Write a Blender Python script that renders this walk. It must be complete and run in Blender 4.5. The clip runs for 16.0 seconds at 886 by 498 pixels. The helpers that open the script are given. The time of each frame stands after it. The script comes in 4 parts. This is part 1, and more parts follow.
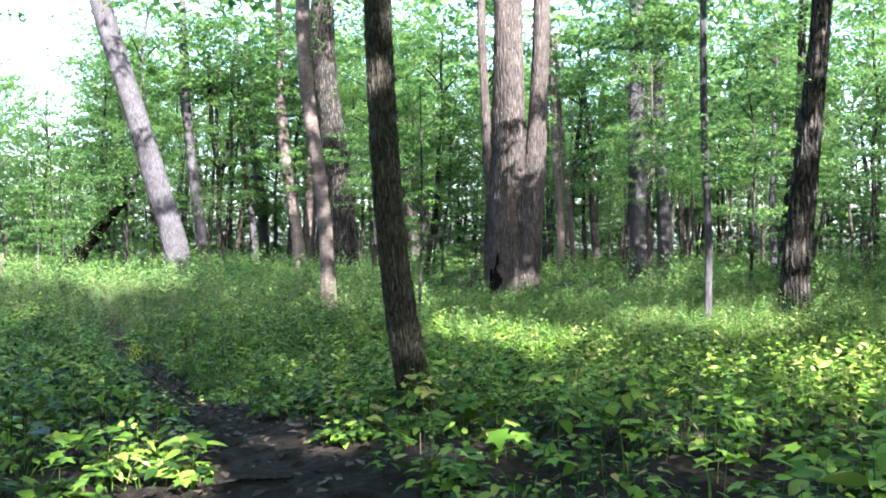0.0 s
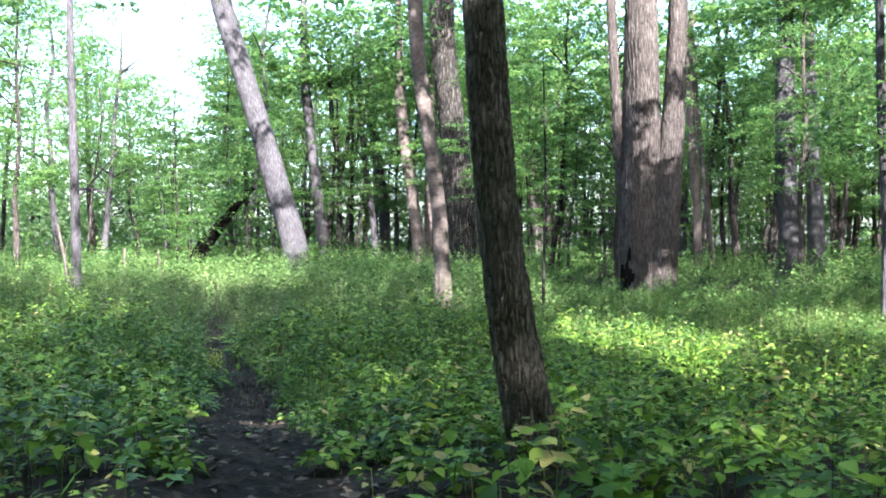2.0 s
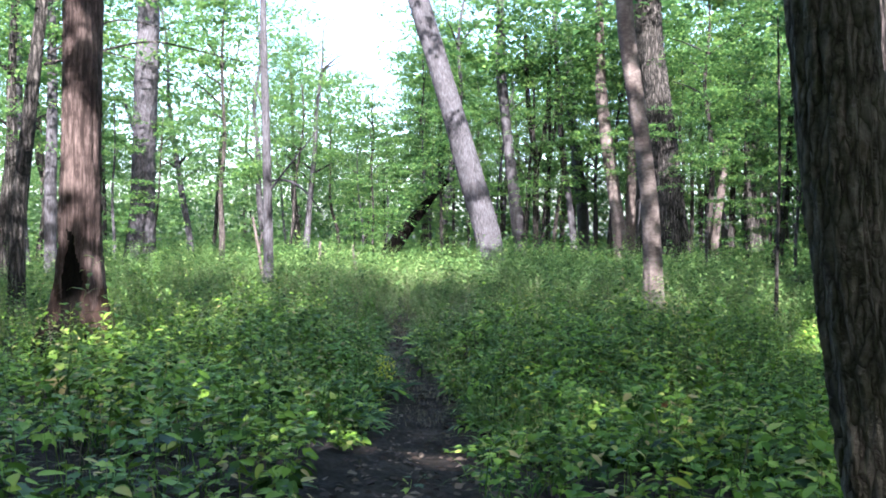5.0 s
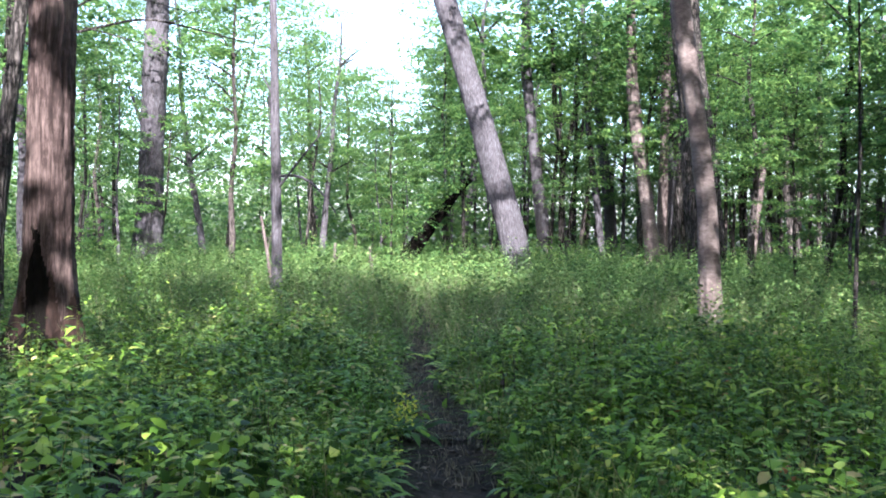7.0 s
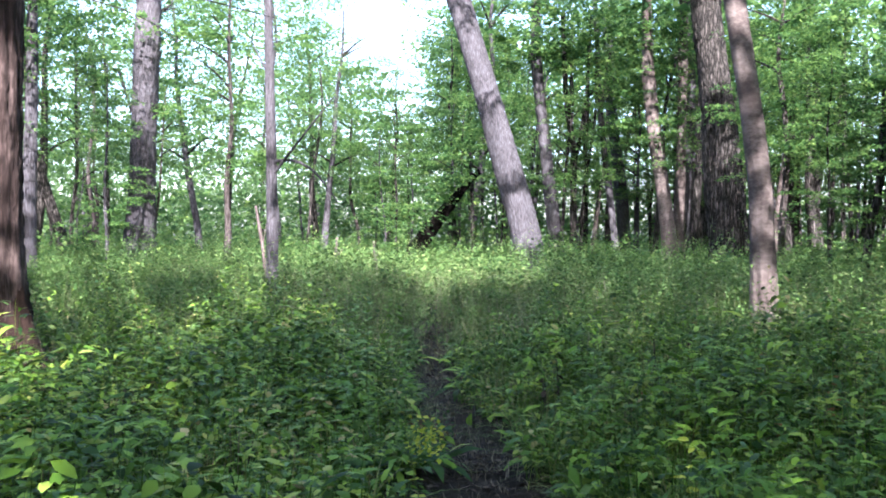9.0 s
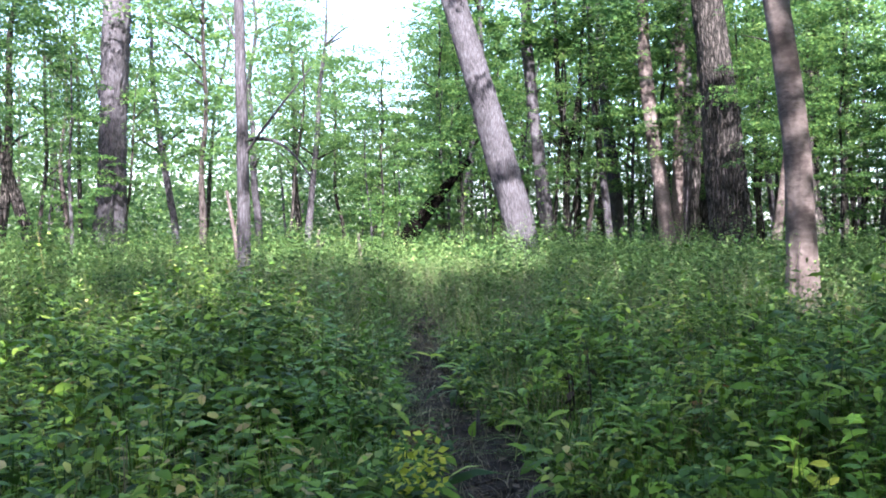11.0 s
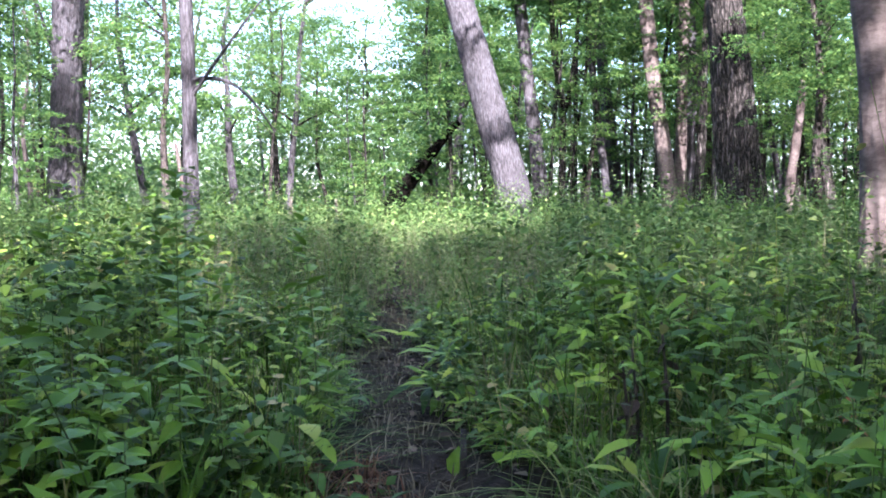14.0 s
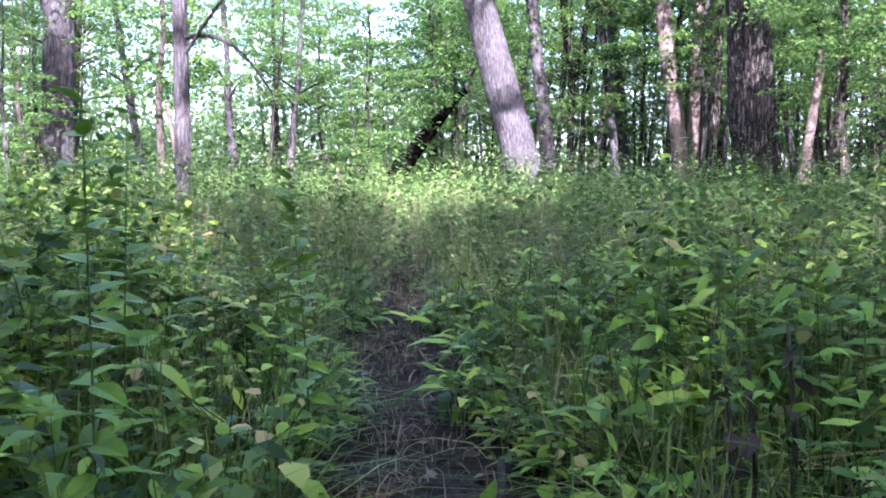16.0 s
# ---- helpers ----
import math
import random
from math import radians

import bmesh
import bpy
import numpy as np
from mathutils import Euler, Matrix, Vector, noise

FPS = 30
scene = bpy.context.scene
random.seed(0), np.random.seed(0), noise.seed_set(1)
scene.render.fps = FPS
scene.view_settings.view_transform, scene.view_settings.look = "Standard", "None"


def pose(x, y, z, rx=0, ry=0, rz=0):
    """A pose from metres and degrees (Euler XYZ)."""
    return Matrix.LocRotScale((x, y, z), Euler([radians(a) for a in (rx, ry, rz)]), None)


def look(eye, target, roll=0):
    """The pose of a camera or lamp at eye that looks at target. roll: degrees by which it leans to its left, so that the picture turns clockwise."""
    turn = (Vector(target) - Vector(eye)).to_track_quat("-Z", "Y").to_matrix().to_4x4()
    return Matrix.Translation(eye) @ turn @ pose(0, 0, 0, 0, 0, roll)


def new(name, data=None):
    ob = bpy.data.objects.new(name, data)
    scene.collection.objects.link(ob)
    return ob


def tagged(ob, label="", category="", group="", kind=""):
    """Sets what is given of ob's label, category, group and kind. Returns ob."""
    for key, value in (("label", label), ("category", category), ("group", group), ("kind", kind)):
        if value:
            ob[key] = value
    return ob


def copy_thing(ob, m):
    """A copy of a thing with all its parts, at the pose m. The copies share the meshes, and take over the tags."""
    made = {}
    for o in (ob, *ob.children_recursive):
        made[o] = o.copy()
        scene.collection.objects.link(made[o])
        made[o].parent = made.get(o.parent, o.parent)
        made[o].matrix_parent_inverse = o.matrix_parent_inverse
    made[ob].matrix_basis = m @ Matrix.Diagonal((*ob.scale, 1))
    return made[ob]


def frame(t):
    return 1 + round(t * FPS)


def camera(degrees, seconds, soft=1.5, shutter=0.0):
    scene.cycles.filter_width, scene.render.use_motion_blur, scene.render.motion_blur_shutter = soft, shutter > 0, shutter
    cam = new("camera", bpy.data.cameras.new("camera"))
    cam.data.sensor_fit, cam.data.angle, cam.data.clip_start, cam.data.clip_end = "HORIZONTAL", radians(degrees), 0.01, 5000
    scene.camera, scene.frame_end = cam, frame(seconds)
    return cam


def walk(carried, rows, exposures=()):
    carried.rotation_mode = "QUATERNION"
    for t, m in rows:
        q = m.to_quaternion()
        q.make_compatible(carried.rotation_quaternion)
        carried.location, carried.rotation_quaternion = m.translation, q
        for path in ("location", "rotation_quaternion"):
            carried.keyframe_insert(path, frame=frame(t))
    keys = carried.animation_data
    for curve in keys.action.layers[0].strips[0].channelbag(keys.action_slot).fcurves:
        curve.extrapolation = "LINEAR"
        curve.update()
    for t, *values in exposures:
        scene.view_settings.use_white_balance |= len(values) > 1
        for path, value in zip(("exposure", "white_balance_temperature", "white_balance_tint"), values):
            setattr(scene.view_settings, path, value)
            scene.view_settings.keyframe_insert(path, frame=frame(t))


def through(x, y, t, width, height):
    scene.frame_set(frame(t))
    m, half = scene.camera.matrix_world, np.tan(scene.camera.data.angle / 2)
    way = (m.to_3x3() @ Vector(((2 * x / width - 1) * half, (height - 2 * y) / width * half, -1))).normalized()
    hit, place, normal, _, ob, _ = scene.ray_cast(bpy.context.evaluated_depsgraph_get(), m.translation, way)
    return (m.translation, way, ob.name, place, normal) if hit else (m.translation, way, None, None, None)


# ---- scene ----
cam = camera(55.0, 16.0, soft=1.9)
# seconds, x, y, z, yaw, pitch, roll
ROWS = [
    (0.0, -0.000, 0.000, 1.800, 1.51, -0.32, -0.18),
    (0.5, -0.017, 0.394, 1.811, 3.14, -0.28, -0.19),
    (1.0, -0.017, 0.797, 1.758, 5.10, -0.48, -0.09),
    (1.5, -0.042, 1.313, 1.712, 7.40, -0.72, 0.02),
    (2.0, -0.073, 1.783, 1.721, 9.87, -0.58, 0.00),
    (2.5, -0.128, 2.156, 1.723, 12.24, -0.53, -0.10),
    (3.0, -0.175, 2.473, 1.710, 14.88, -0.60, -0.06),
    (3.5, -0.248, 2.727, 1.725, 17.41, -0.53, -0.07),
    (4.0, -0.313, 2.915, 1.703, 19.93, -0.54, 0.02),
    (4.5, -0.424, 3.170, 1.652, 22.00, -0.84, 0.16),
    (7.0, -1.411, 5.113, 1.638, 24.28, -0.73, -0.51),
    (7.5, -1.620, 5.499, 1.577, 24.52, -0.83, -0.55),
    (8.0, -1.844, 5.903, 1.537, 24.67, -0.81, -0.49),
    (10.5, -2.760, 7.529, 1.236, 23.97, -0.55, 0.00),
    (11.0, -2.928, 7.963, 1.166, 23.67, -0.64, 0.01),
    (11.5, -3.084, 8.391, 1.136, 23.24, -0.52, 0.11),
    (12.0, -3.237, 8.792, 1.068, 22.78, -0.44, 0.08),
    (12.5, -3.375, 9.188, 0.985, 22.73, -0.51, 0.10),
    (13.0, -3.462, 9.490, 0.958, 22.85, -0.50, 0.18),
    (13.5, -3.589, 9.789, 0.926, 22.97, -0.56, 0.15),
    (14.0, -3.729, 10.073, 0.866, 23.05, -2.13, 0.10),
    (14.5, -3.854, 10.295, 0.844, 23.05, -3.50, -0.11),
    (15.0, -3.947, 10.473, 0.835, 23.07, -3.86, -0.25),
    (15.5, -4.041, 10.619, 0.836, 23.12, -3.89, -0.19),
    (16.0, -4.116, 10.762, 0.829, 23.18, -3.97, -0.42),
]
walk(cam, [(t, pose(x, y, z, 90 + pitch, 0, yaw) @ pose(0, 0, 0, 0, 0, -roll)) for t, x, y, z, yaw, pitch, roll in ROWS],
     [(0.0, 3.15, 5920, 8), (3.5, 2.98, 5800, 10), (7.0, 2.71, 5760, 15), (11.0, 2.8, 5780, 17), (13.0, 2.86, 5800, 18), (16.0, 3.12, 5620, 31)])

# ---- light ----
SUN = Vector((0.36, -0.74, 0.57)).normalized()
world = bpy.data.worlds.new("sky")
scene.world = world
world.use_nodes = True
wn = world.node_tree
sky = wn.nodes.new("ShaderNodeTexSky")
sky.sky_type, sky.sun_disc = "NISHITA", False
sky.sun_elevation = math.asin(SUN.z)
sky.sun_rotation = math.atan2(SUN.x, SUN.y)
sky.dust_density, sky.ozone_density = 3.0, 0.6
background = wn.nodes["Background"]
background.inputs["Strength"].default_value = 0.17
wn.links.new(sky.outputs[0], background.inputs["Color"])
lamp = bpy.data.lights.new("sun", "SUN")
lamp.energy, lamp.angle, lamp.color = 5.4, radians(0.6), (1.0, 0.93, 0.82)
sun = new("sun", lamp)
sun.matrix_world = look(SUN * 60, (0, 0, 0))

RNG = np.random.default_rng(7)


# ---- materials ----
def material(name):
    m = bpy.data.materials.new(name)
    m.use_nodes = True
    t = m.node_tree
    return m, t, t.nodes["Principled BSDF"], t.nodes["Material Output"]


def ramp(t, stops):
    r = t.nodes.new("ShaderNodeValToRGB")
    while len(r.color_ramp.elements) < len(stops):
        r.color_ramp.elements.new(0.5)
    for e, (p, c) in zip(r.color_ramp.elements, stops):
        e.position, e.color = p, (*c, 1)
    return r


def noise_node(t, scale, detail=4, stretch=(1, 1, 1), rough=0.6):
    co = t.nodes.new("ShaderNodeTexCoord")
    mp = t.nodes.new("ShaderNodeMapping")
    mp.inputs["Scale"].default_value = stretch
    n = t.nodes.new("ShaderNodeTexNoise")
    n.inputs["Scale"].default_value, n.inputs["Detail"].default_value = scale, detail
    n.inputs["Roughness"].default_value = rough
    t.links.new(co.outputs["Object"], mp.inputs[0])
    t.links.new(mp.outputs[0], n.inputs["Vector"])
    return n


def leaf_material(name, stops, through=0.4, rough=0.5, sheen=0.06, hue_turn=0.487, spread=1.1, tone=0.72):
    """Leaf blade: each leaf takes its own green, light shines partly through it."""
    m, t, b, out = material(name)
    geo = t.nodes.new("ShaderNodeNewGeometry")
    r = ramp(t, [(p, tuple(tone * v for v in c)) for p, c in stops])
    n = noise_node(t, 1.3, 2)
    mix = t.nodes.new("ShaderNodeMath")
    mix.operation = "MULTIPLY_ADD"
    mix.inputs[1].default_value = spread
    sub = t.nodes.new("ShaderNodeMath")
    sub.operation = "MULTIPLY_ADD"
    sub.inputs[1].default_value, sub.inputs[2].default_value = 0.9, 0.02 - 0.5 * spread
    t.links.new(n.outputs[0], sub.inputs[0])
    t.links.new(geo.outputs["Random Per Island"], mix.inputs[0])
    t.links.new(sub.outputs[0], mix.inputs[2])
    t.links.new(mix.outputs[0], r.inputs[0])
    t.links.new(r.outputs[0], b.inputs["Base Color"])
    b.inputs["Roughness"].default_value = rough
    b.inputs["Specular IOR Level"].default_value = sheen
    tr = t.nodes.new("ShaderNodeBsdfTranslucent")
    hue = t.nodes.new("ShaderNodeHueSaturation")
    hue.inputs["Hue"].default_value, hue.inputs["Value"].default_value = hue_turn, 1.5
    t.links.new(r.outputs[0], hue.inputs["Color"])
    t.links.new(hue.outputs[0], tr.inputs["Color"])
    ms = t.nodes.new("ShaderNodeMixShader")
    ms.inputs[0].default_value = through
    t.links.new(b.outputs[0], ms.inputs[1])
    t.links.new(tr.outputs[0], ms.inputs[2])
    t.links.new(ms.outputs[0], out.inputs["Surface"])
    return m


def rough_material(name, stops, scale, stretch=(1, 1, 1), bump=0.6, depth=0.02, rough=0.9, coarse=2.0, plates=0, gloss=0.2, furrow=0.3):
    """Bark, soil and dead wood: colour at two scales and a relief."""
    m, t, b, out = material(name)
    n1 = noise_node(t, scale, 6, stretch, 0.7)
    n2 = noise_node(t, coarse, 3)
    add = t.nodes.new("ShaderNodeMath")
    add.operation = "MULTIPLY_ADD"
    add.inputs[1].default_value = 0.45
    half = t.nodes.new("ShaderNodeMath")
    half.operation = "MULTIPLY"
    half.inputs[1].default_value = 0.6
    t.links.new(n1.outputs[0], half.inputs[0])
    t.links.new(n2.outputs[0], add.inputs[0])
    t.links.new(half.outputs[0], add.inputs[2])
    r = ramp(t, stops)
    t.links.new(add.outputs[0], r.inputs[0])
    t.links.new(r.outputs[0], b.inputs["Base Color"])
    b.inputs["Roughness"].default_value = rough
    b.inputs["Specular IOR Level"].default_value = gloss
    bp = t.nodes.new("ShaderNodeBump")
    bp.inputs["Strength"].default_value, bp.inputs["Distance"].default_value = bump, depth
    height = n1.outputs[0]
    if plates:
        # bark broken into upright plates with dark furrows between
        co = t.nodes.new("ShaderNodeTexCoord")
        warp = noise_node(t, plates * 0.6, 3)
        mixv = t.nodes.new("ShaderNodeMixRGB")
        mixv.blend_type = "ADD"
        mixv.inputs[0].default_value = 0.9 / plates
        mp = t.nodes.new("ShaderNodeMapping")
        mp.inputs["Scale"].default_value = (1, 1, 0.2 if plates > 20 else 0.13)
        vo = t.nodes.new("ShaderNodeTexVoronoi")
        vo.feature = "DISTANCE_TO_EDGE"
        vo.inputs["Scale"].default_value = plates
        t.links.new(co.outputs["Object"], mixv.inputs[1])
        t.links.new(warp.outputs["Color"], mixv.inputs[2])
        t.links.new(mixv.outputs[0], mp.inputs[0])
        t.links.new(mp.outputs[0], vo.inputs["Vector"])
        fr = ramp(t, [(0.0, (furrow, furrow * 0.95, furrow * 0.92)), (0.12, (0.36 + furrow, 0.36 + furrow, 0.35 + furrow)), (0.38, (1.15, 1.15, 1.15))])
        t.links.new(vo.outputs["Distance"], fr.inputs[0])
        mul = t.nodes.new("ShaderNodeMixRGB")
        mul.blend_type = "MULTIPLY"
        mul.inputs[0].default_value = 1.0
        t.links.new(r.outputs[0], mul.inputs[1])
        t.links.new(fr.outputs[0], mul.inputs[2])
        t.links.new(mul.outputs[0], b.inputs["Base Color"])
        hs = t.nodes.new("ShaderNodeMath")
        hs.operation = "MULTIPLY_ADD"
        hs.inputs[1].default_value = 0.5
        t.links.new(n1.outputs[0], hs.inputs[0])
        t.links.new(fr.outputs[0], hs.inputs[2])
        height = hs.outputs[0]
    t.links.new(height, bp.inputs["Height"])
    t.links.new(bp.outputs[0], b.inputs["Normal"])
    return m


GREEN = [(0.0, (0.036, 0.082, 0.034)), (0.45, (0.094, 0.194, 0.06)), (0.75, (0.18, 0.3, 0.082)), (1.0, (0.29, 0.38, 0.11))]
HERB = [(0.0, (0.018, 0.042, 0.011)), (0.35, (0.07, 0.142, 0.02)), (0.62, (0.168, 0.285, 0.036)), (0.86, (0.255, 0.385, 0.066)), (0.965, (0.36, 0.38, 0.11)), (1.0, (0.38, 0.31, 0.14))]
M_TREE_LEAF = leaf_material("tree_leaf", GREEN, 0.5, hue_turn=0.497, spread=0.75, tone=0.69)
# leaf green paled to carry the haze and backlight of the left woods
M_HAZED_LEAF = leaf_material("hazed_leaf", [(0.0, (0.06, 0.12, 0.05)), (0.5, (0.115, 0.2, 0.08)), (1.0, (0.2, 0.29, 0.12))], 0.5, hue_turn=0.497, spread=0.7)
M_HERB = leaf_material("herb_leaf", HERB, 0.15, 0.5, tone=0.82)
M_WEED = leaf_material("weed_leaf", [(0.0, (0.034, 0.078, 0.026)), (0.45, (0.105, 0.19, 0.058)), (0.75, (0.17, 0.27, 0.08)), (1.0, (0.31, 0.35, 0.15))], 0.25, spread=0.85)
M_BIG_HERB = leaf_material("broad_herb_leaf", [(0.0, (0.026, 0.064, 0.015)), (0.5, (0.105, 0.215, 0.027)), (0.8, (0.2, 0.335, 0.042)), (1.0, (0.32, 0.4, 0.07))], 0.22, 0.42, 0.12, tone=0.87)
M_GRASS = leaf_material("grass_blade", [(0.0, (0.026, 0.068, 0.012)), (0.5, (0.085, 0.185, 0.026)), (0.85, (0.15, 0.24, 0.05)), (1.0, (0.34, 0.30, 0.14))], 0.22)
M_PALE_GRASS = leaf_material("pale_grass_blade", [(0.0, (0.06, 0.115, 0.025)), (0.45, (0.15, 0.235, 0.055)), (0.8, (0.28, 0.34, 0.12)), (1.0, (0.42, 0.39, 0.2))], 0.25)
M_SEED = leaf_material("seeding_grass_stalk", [(0.0, (0.1, 0.13, 0.06)), (0.55, (0.2, 0.21, 0.12)), (1.0, (0.34, 0.31, 0.2))], 0.3, 0.7)
M_RUST = leaf_material("rust_leaf", [(0.0, (0.3, 0.09, 0.04)), (1.0, (0.5, 0.22, 0.1))], 0.3)
M_RUSTY = leaf_material("rusty_blade", [(0.0, (0.12, 0.06, 0.04)), (0.6, (0.26, 0.14, 0.09)), (1.0, (0.42, 0.27, 0.18))], 0.2, 0.7)
M_DRY = leaf_material("dry_blade", [(0.0, (0.09, 0.075, 0.055)), (0.6, (0.17, 0.145, 0.11)), (1.0, (0.33, 0.28, 0.21))], 0.2, 0.7)
M_LITTER = leaf_material("dead_leaf", [(0.0, (0.026, 0.019, 0.016)), (0.6, (0.066, 0.049, 0.041)), (1.0, (0.22, 0.17, 0.135))], 0.15, 0.7)
M_YELLOW = leaf_material("yellow_leaf", [(0.0, (0.3, 0.34, 0.04)), (1.0, (0.5, 0.48, 0.08))], 0.35, tone=1.1)
M_SOIL = rough_material("soil", [(0.25, (0.0065, 0.0052, 0.0046)), (0.5, (0.018, 0.0142, 0.0125)), (0.75, (0.06, 0.049, 0.043))], 14, gloss=0.08, bump=0.9, depth=0.05, coarse=1.5)
M_STEM = rough_material("green_stem", [(0.3, (0.06, 0.11, 0.036)), (0.7, (0.13, 0.18, 0.07))], 30)
M_BARK_DARK = rough_material("dark_furrowed_bark", [(0.3, (0.02, 0.0165, 0.016)), (0.5, (0.058, 0.05, 0.048)), (0.72, (0.15, 0.13, 0.122))], 16, (1.5, 1.5, 0.6), 1.0, 0.06, plates=11, furrow=0.07)
M_BARK_FINE = rough_material("dark_flaky_bark", [(0.3, (0.03, 0.027, 0.023)), (0.5, (0.1, 0.088, 0.074)), (0.72, (0.19, 0.172, 0.146))], 60, (1, 1, 0.5), 1.0, 0.025, coarse=9, plates=46, furrow=0.4)
M_BARK_GREY = rough_material("grey_bark", [(0.3, (0.028, 0.0255, 0.03)), (0.5, (0.06, 0.055, 0.064)), (0.75, (0.112, 0.106, 0.124))], 14, (2.2, 2.2, 0.6), 0.8, 0.03, plates=19, furrow=0.52)
M_BARK_PALE = rough_material("pale_smooth_bark", [(0.3, (0.032, 0.024, 0.023)), (0.5, (0.072, 0.055, 0.052)), (0.75, (0.17, 0.142, 0.134))], 7, (1.5, 1.5, 2.5), 0.5, 0.015)
M_BARK_BROWN = rough_material("brown_bark", [(0.3, (0.02, 0.0171, 0.0174)), (0.5, (0.058, 0.047, 0.0455)), (0.75, (0.13, 0.11, 0.107))], 12, (2.4, 2.4, 0.6), 0.9, 0.04, plates=16, furrow=0.42)
M_SNAG = rough_material("stripped_dead_wood", [(0.34, (0.006, 0.004, 0.0036)), (0.5, (0.028, 0.0175, 0.016)), (0.7, (0.15, 0.108, 0.1))], 7, (4, 4, 0.35), 0.8, 0.03)
M_ROT = rough_material("rotten_red_wood", [(0.32, (0.004, 0.0026, 0.0022)), (0.52, (0.017, 0.0088, 0.0066)), (0.74, (0.06, 0.034, 0.027))], 9, (3, 3, 0.4), 0.9, 0.04)
# near-black for the fire scar, and painted as shade on log and hollow
M_CHAR_SHADE = rough_material("charred_or_shaded_wood", [(0.3, (0.002, 0.0017, 0.0016)), (0.7, (0.008, 0.007, 0.0062))], 12, (3, 3, 0.6), 0.8, 0.03, 1.0, gloss=0.02)


# ---- ground ----
PATH = [(0.6, -6.0), (0.2, -2.0), (-0.3, 1.2), (-0.64, 2.95), (-0.92, 3.8), (-1.38, 5.4), (-2.17, 7.3), (-3.27, 9.7), (-4.07, 11.3), (-4.8, 12.5), (-5.6, 13.8), (-6.8, 16.2), (-8.6, 20.0), (-12.0, 27.0)]
PX, PY = np.array([p[0] for p in PATH]), np.array([p[1] for p in PATH])


def smooth(a, b, v):
    u = np.clip((np.asarray(v, float) - a) / (b - a), 0, 1)
    return u * u * (3 - 2 * u)


def path_gap(x, y):
    """Sideways distance from the trodden path, along x."""
    return np.abs(np.asarray(x) - np.interp(y, PY, PX)) * 0.9


def wave(x, y, s, k):
    return np.sin(x * s + k) * np.cos(y * s * 1.3 - k * 1.7) + 0.5 * np.sin(x * s * 2.3 - y * s * 1.9 + k * 3.1)


def ground(x, y):
    x, y = np.asarray(x, float), np.asarray(y, float)
    g = 0.86 - 0.10 * smooth(2, 5.5, y) - 0.82 * smooth(4.2, 11.0, y) + 0.22 * smooth(14, 24, y)
    g = g + 0.05 * wave(x, y, 0.31, 1.0) * smooth(1.0, 5, path_gap(x, y)) + 0.012 * wave(x, y, 2.1, 2.0)
    g = g - 0.25 * smooth(12, 21, y) * (1 - smooth(27, 33, y)) * smooth(-2.4, 0.2, x) * (1 - smooth(3.5, 7, x))
    return g - 0.05 * np.exp(-(path_gap(x, y) / 0.25) ** 2)


def mesh_object(name, verts, faces, mat, parent=None, shade=True):
    me = bpy.data.meshes.new(name)
    verts, faces = np.asarray(verts, np.float32), np.asarray(faces, np.int32)
    k = faces.shape[1]
    me.vertices.add(len(verts))
    me.vertices.foreach_set("co", verts.ravel())
    me.loops.add(faces.size)
    me.loops.foreach_set("vertex_index", faces.ravel())
    me.polygons.add(len(faces))
    me.polygons.foreach_set("loop_start", np.arange(0, faces.size, k, dtype=np.int32))
    if shade:
        me.polygons.foreach_set("use_smooth", np.ones(len(faces), dtype=bool))
    me.materials.append(mat)
    me.update(calc_edges=True)
    ob = new(name, me)
    ob.parent = parent
    return ob


def grid_axis(lo, hi, fine_lo, fine_hi, step, far):
    mid = np.arange(fine_lo, fine_hi, step)
    a = fine_lo - np.cumsum(np.geomspace(step, far, 26))[::-1]
    b = fine_hi + np.cumsum(np.geomspace(step, far, 26))
    return np.concatenate([a, mid, b])


gx, gy = grid_axis(0, 0, -12, 8, 0.1, 90), grid_axis(0, 0, -2, 20, 0.1, 90)
GX, GY = np.meshgrid(gx, gy, indexing="ij")
GZ = ground(GX, GY) + 0.012 * RNG.standard_normal(GX.shape) * (np.abs(GX) < 13)
idx = np.arange(GX.size).reshape(GX.shape)
quads = np.stack([idx[:-1, :-1], idx[1:, :-1], idx[1:, 1:], idx[:-1, 1:]], -1).reshape(-1, 4)
tagged(mesh_object("ground", np.stack([GX, GY, GZ], -1).reshape(-1, 3), quads, M_SOIL), "dark trodden woodland soil under plants and leaf litter", "ground", kind="structure")

# ---- foliage tools ----
# leaf outlines as points (across, along) of unit length, folded along the midrib
LEAF_DIAMOND = (np.array([(0, 0, 0), (0.36, 0.45, 0.07), (0, 1.0, -0.06), (-0.36, 0.45, 0.07)]), np.array([(0, 1, 2), (0, 2, 3)]))
LEAF_FAR = (np.array([(0, 0, 0), (0.45, 0.62, 0.05), (-0.32, 0.9, -0.05)]), np.array([(0, 1, 2)]))
LEAF_OVAL = (np.array([(0, 0, 0), (0.26, 0.2, 0.05), (0.33, 0.48, 0.06), (0.17, 0.78, 0.02), (0, 1.0, -0.10), (-0.17, 0.78, 0.02), (-0.33, 0.48, 0.06), (-0.26, 0.2, 0.05), (0, 0.5, 0.0)]),
             np.array([(0, 1, 8), (1, 2, 8), (2, 3, 8), (3, 4, 8), (4, 5, 8), (5, 6, 8), (6, 7, 8), (7, 0, 8)]))
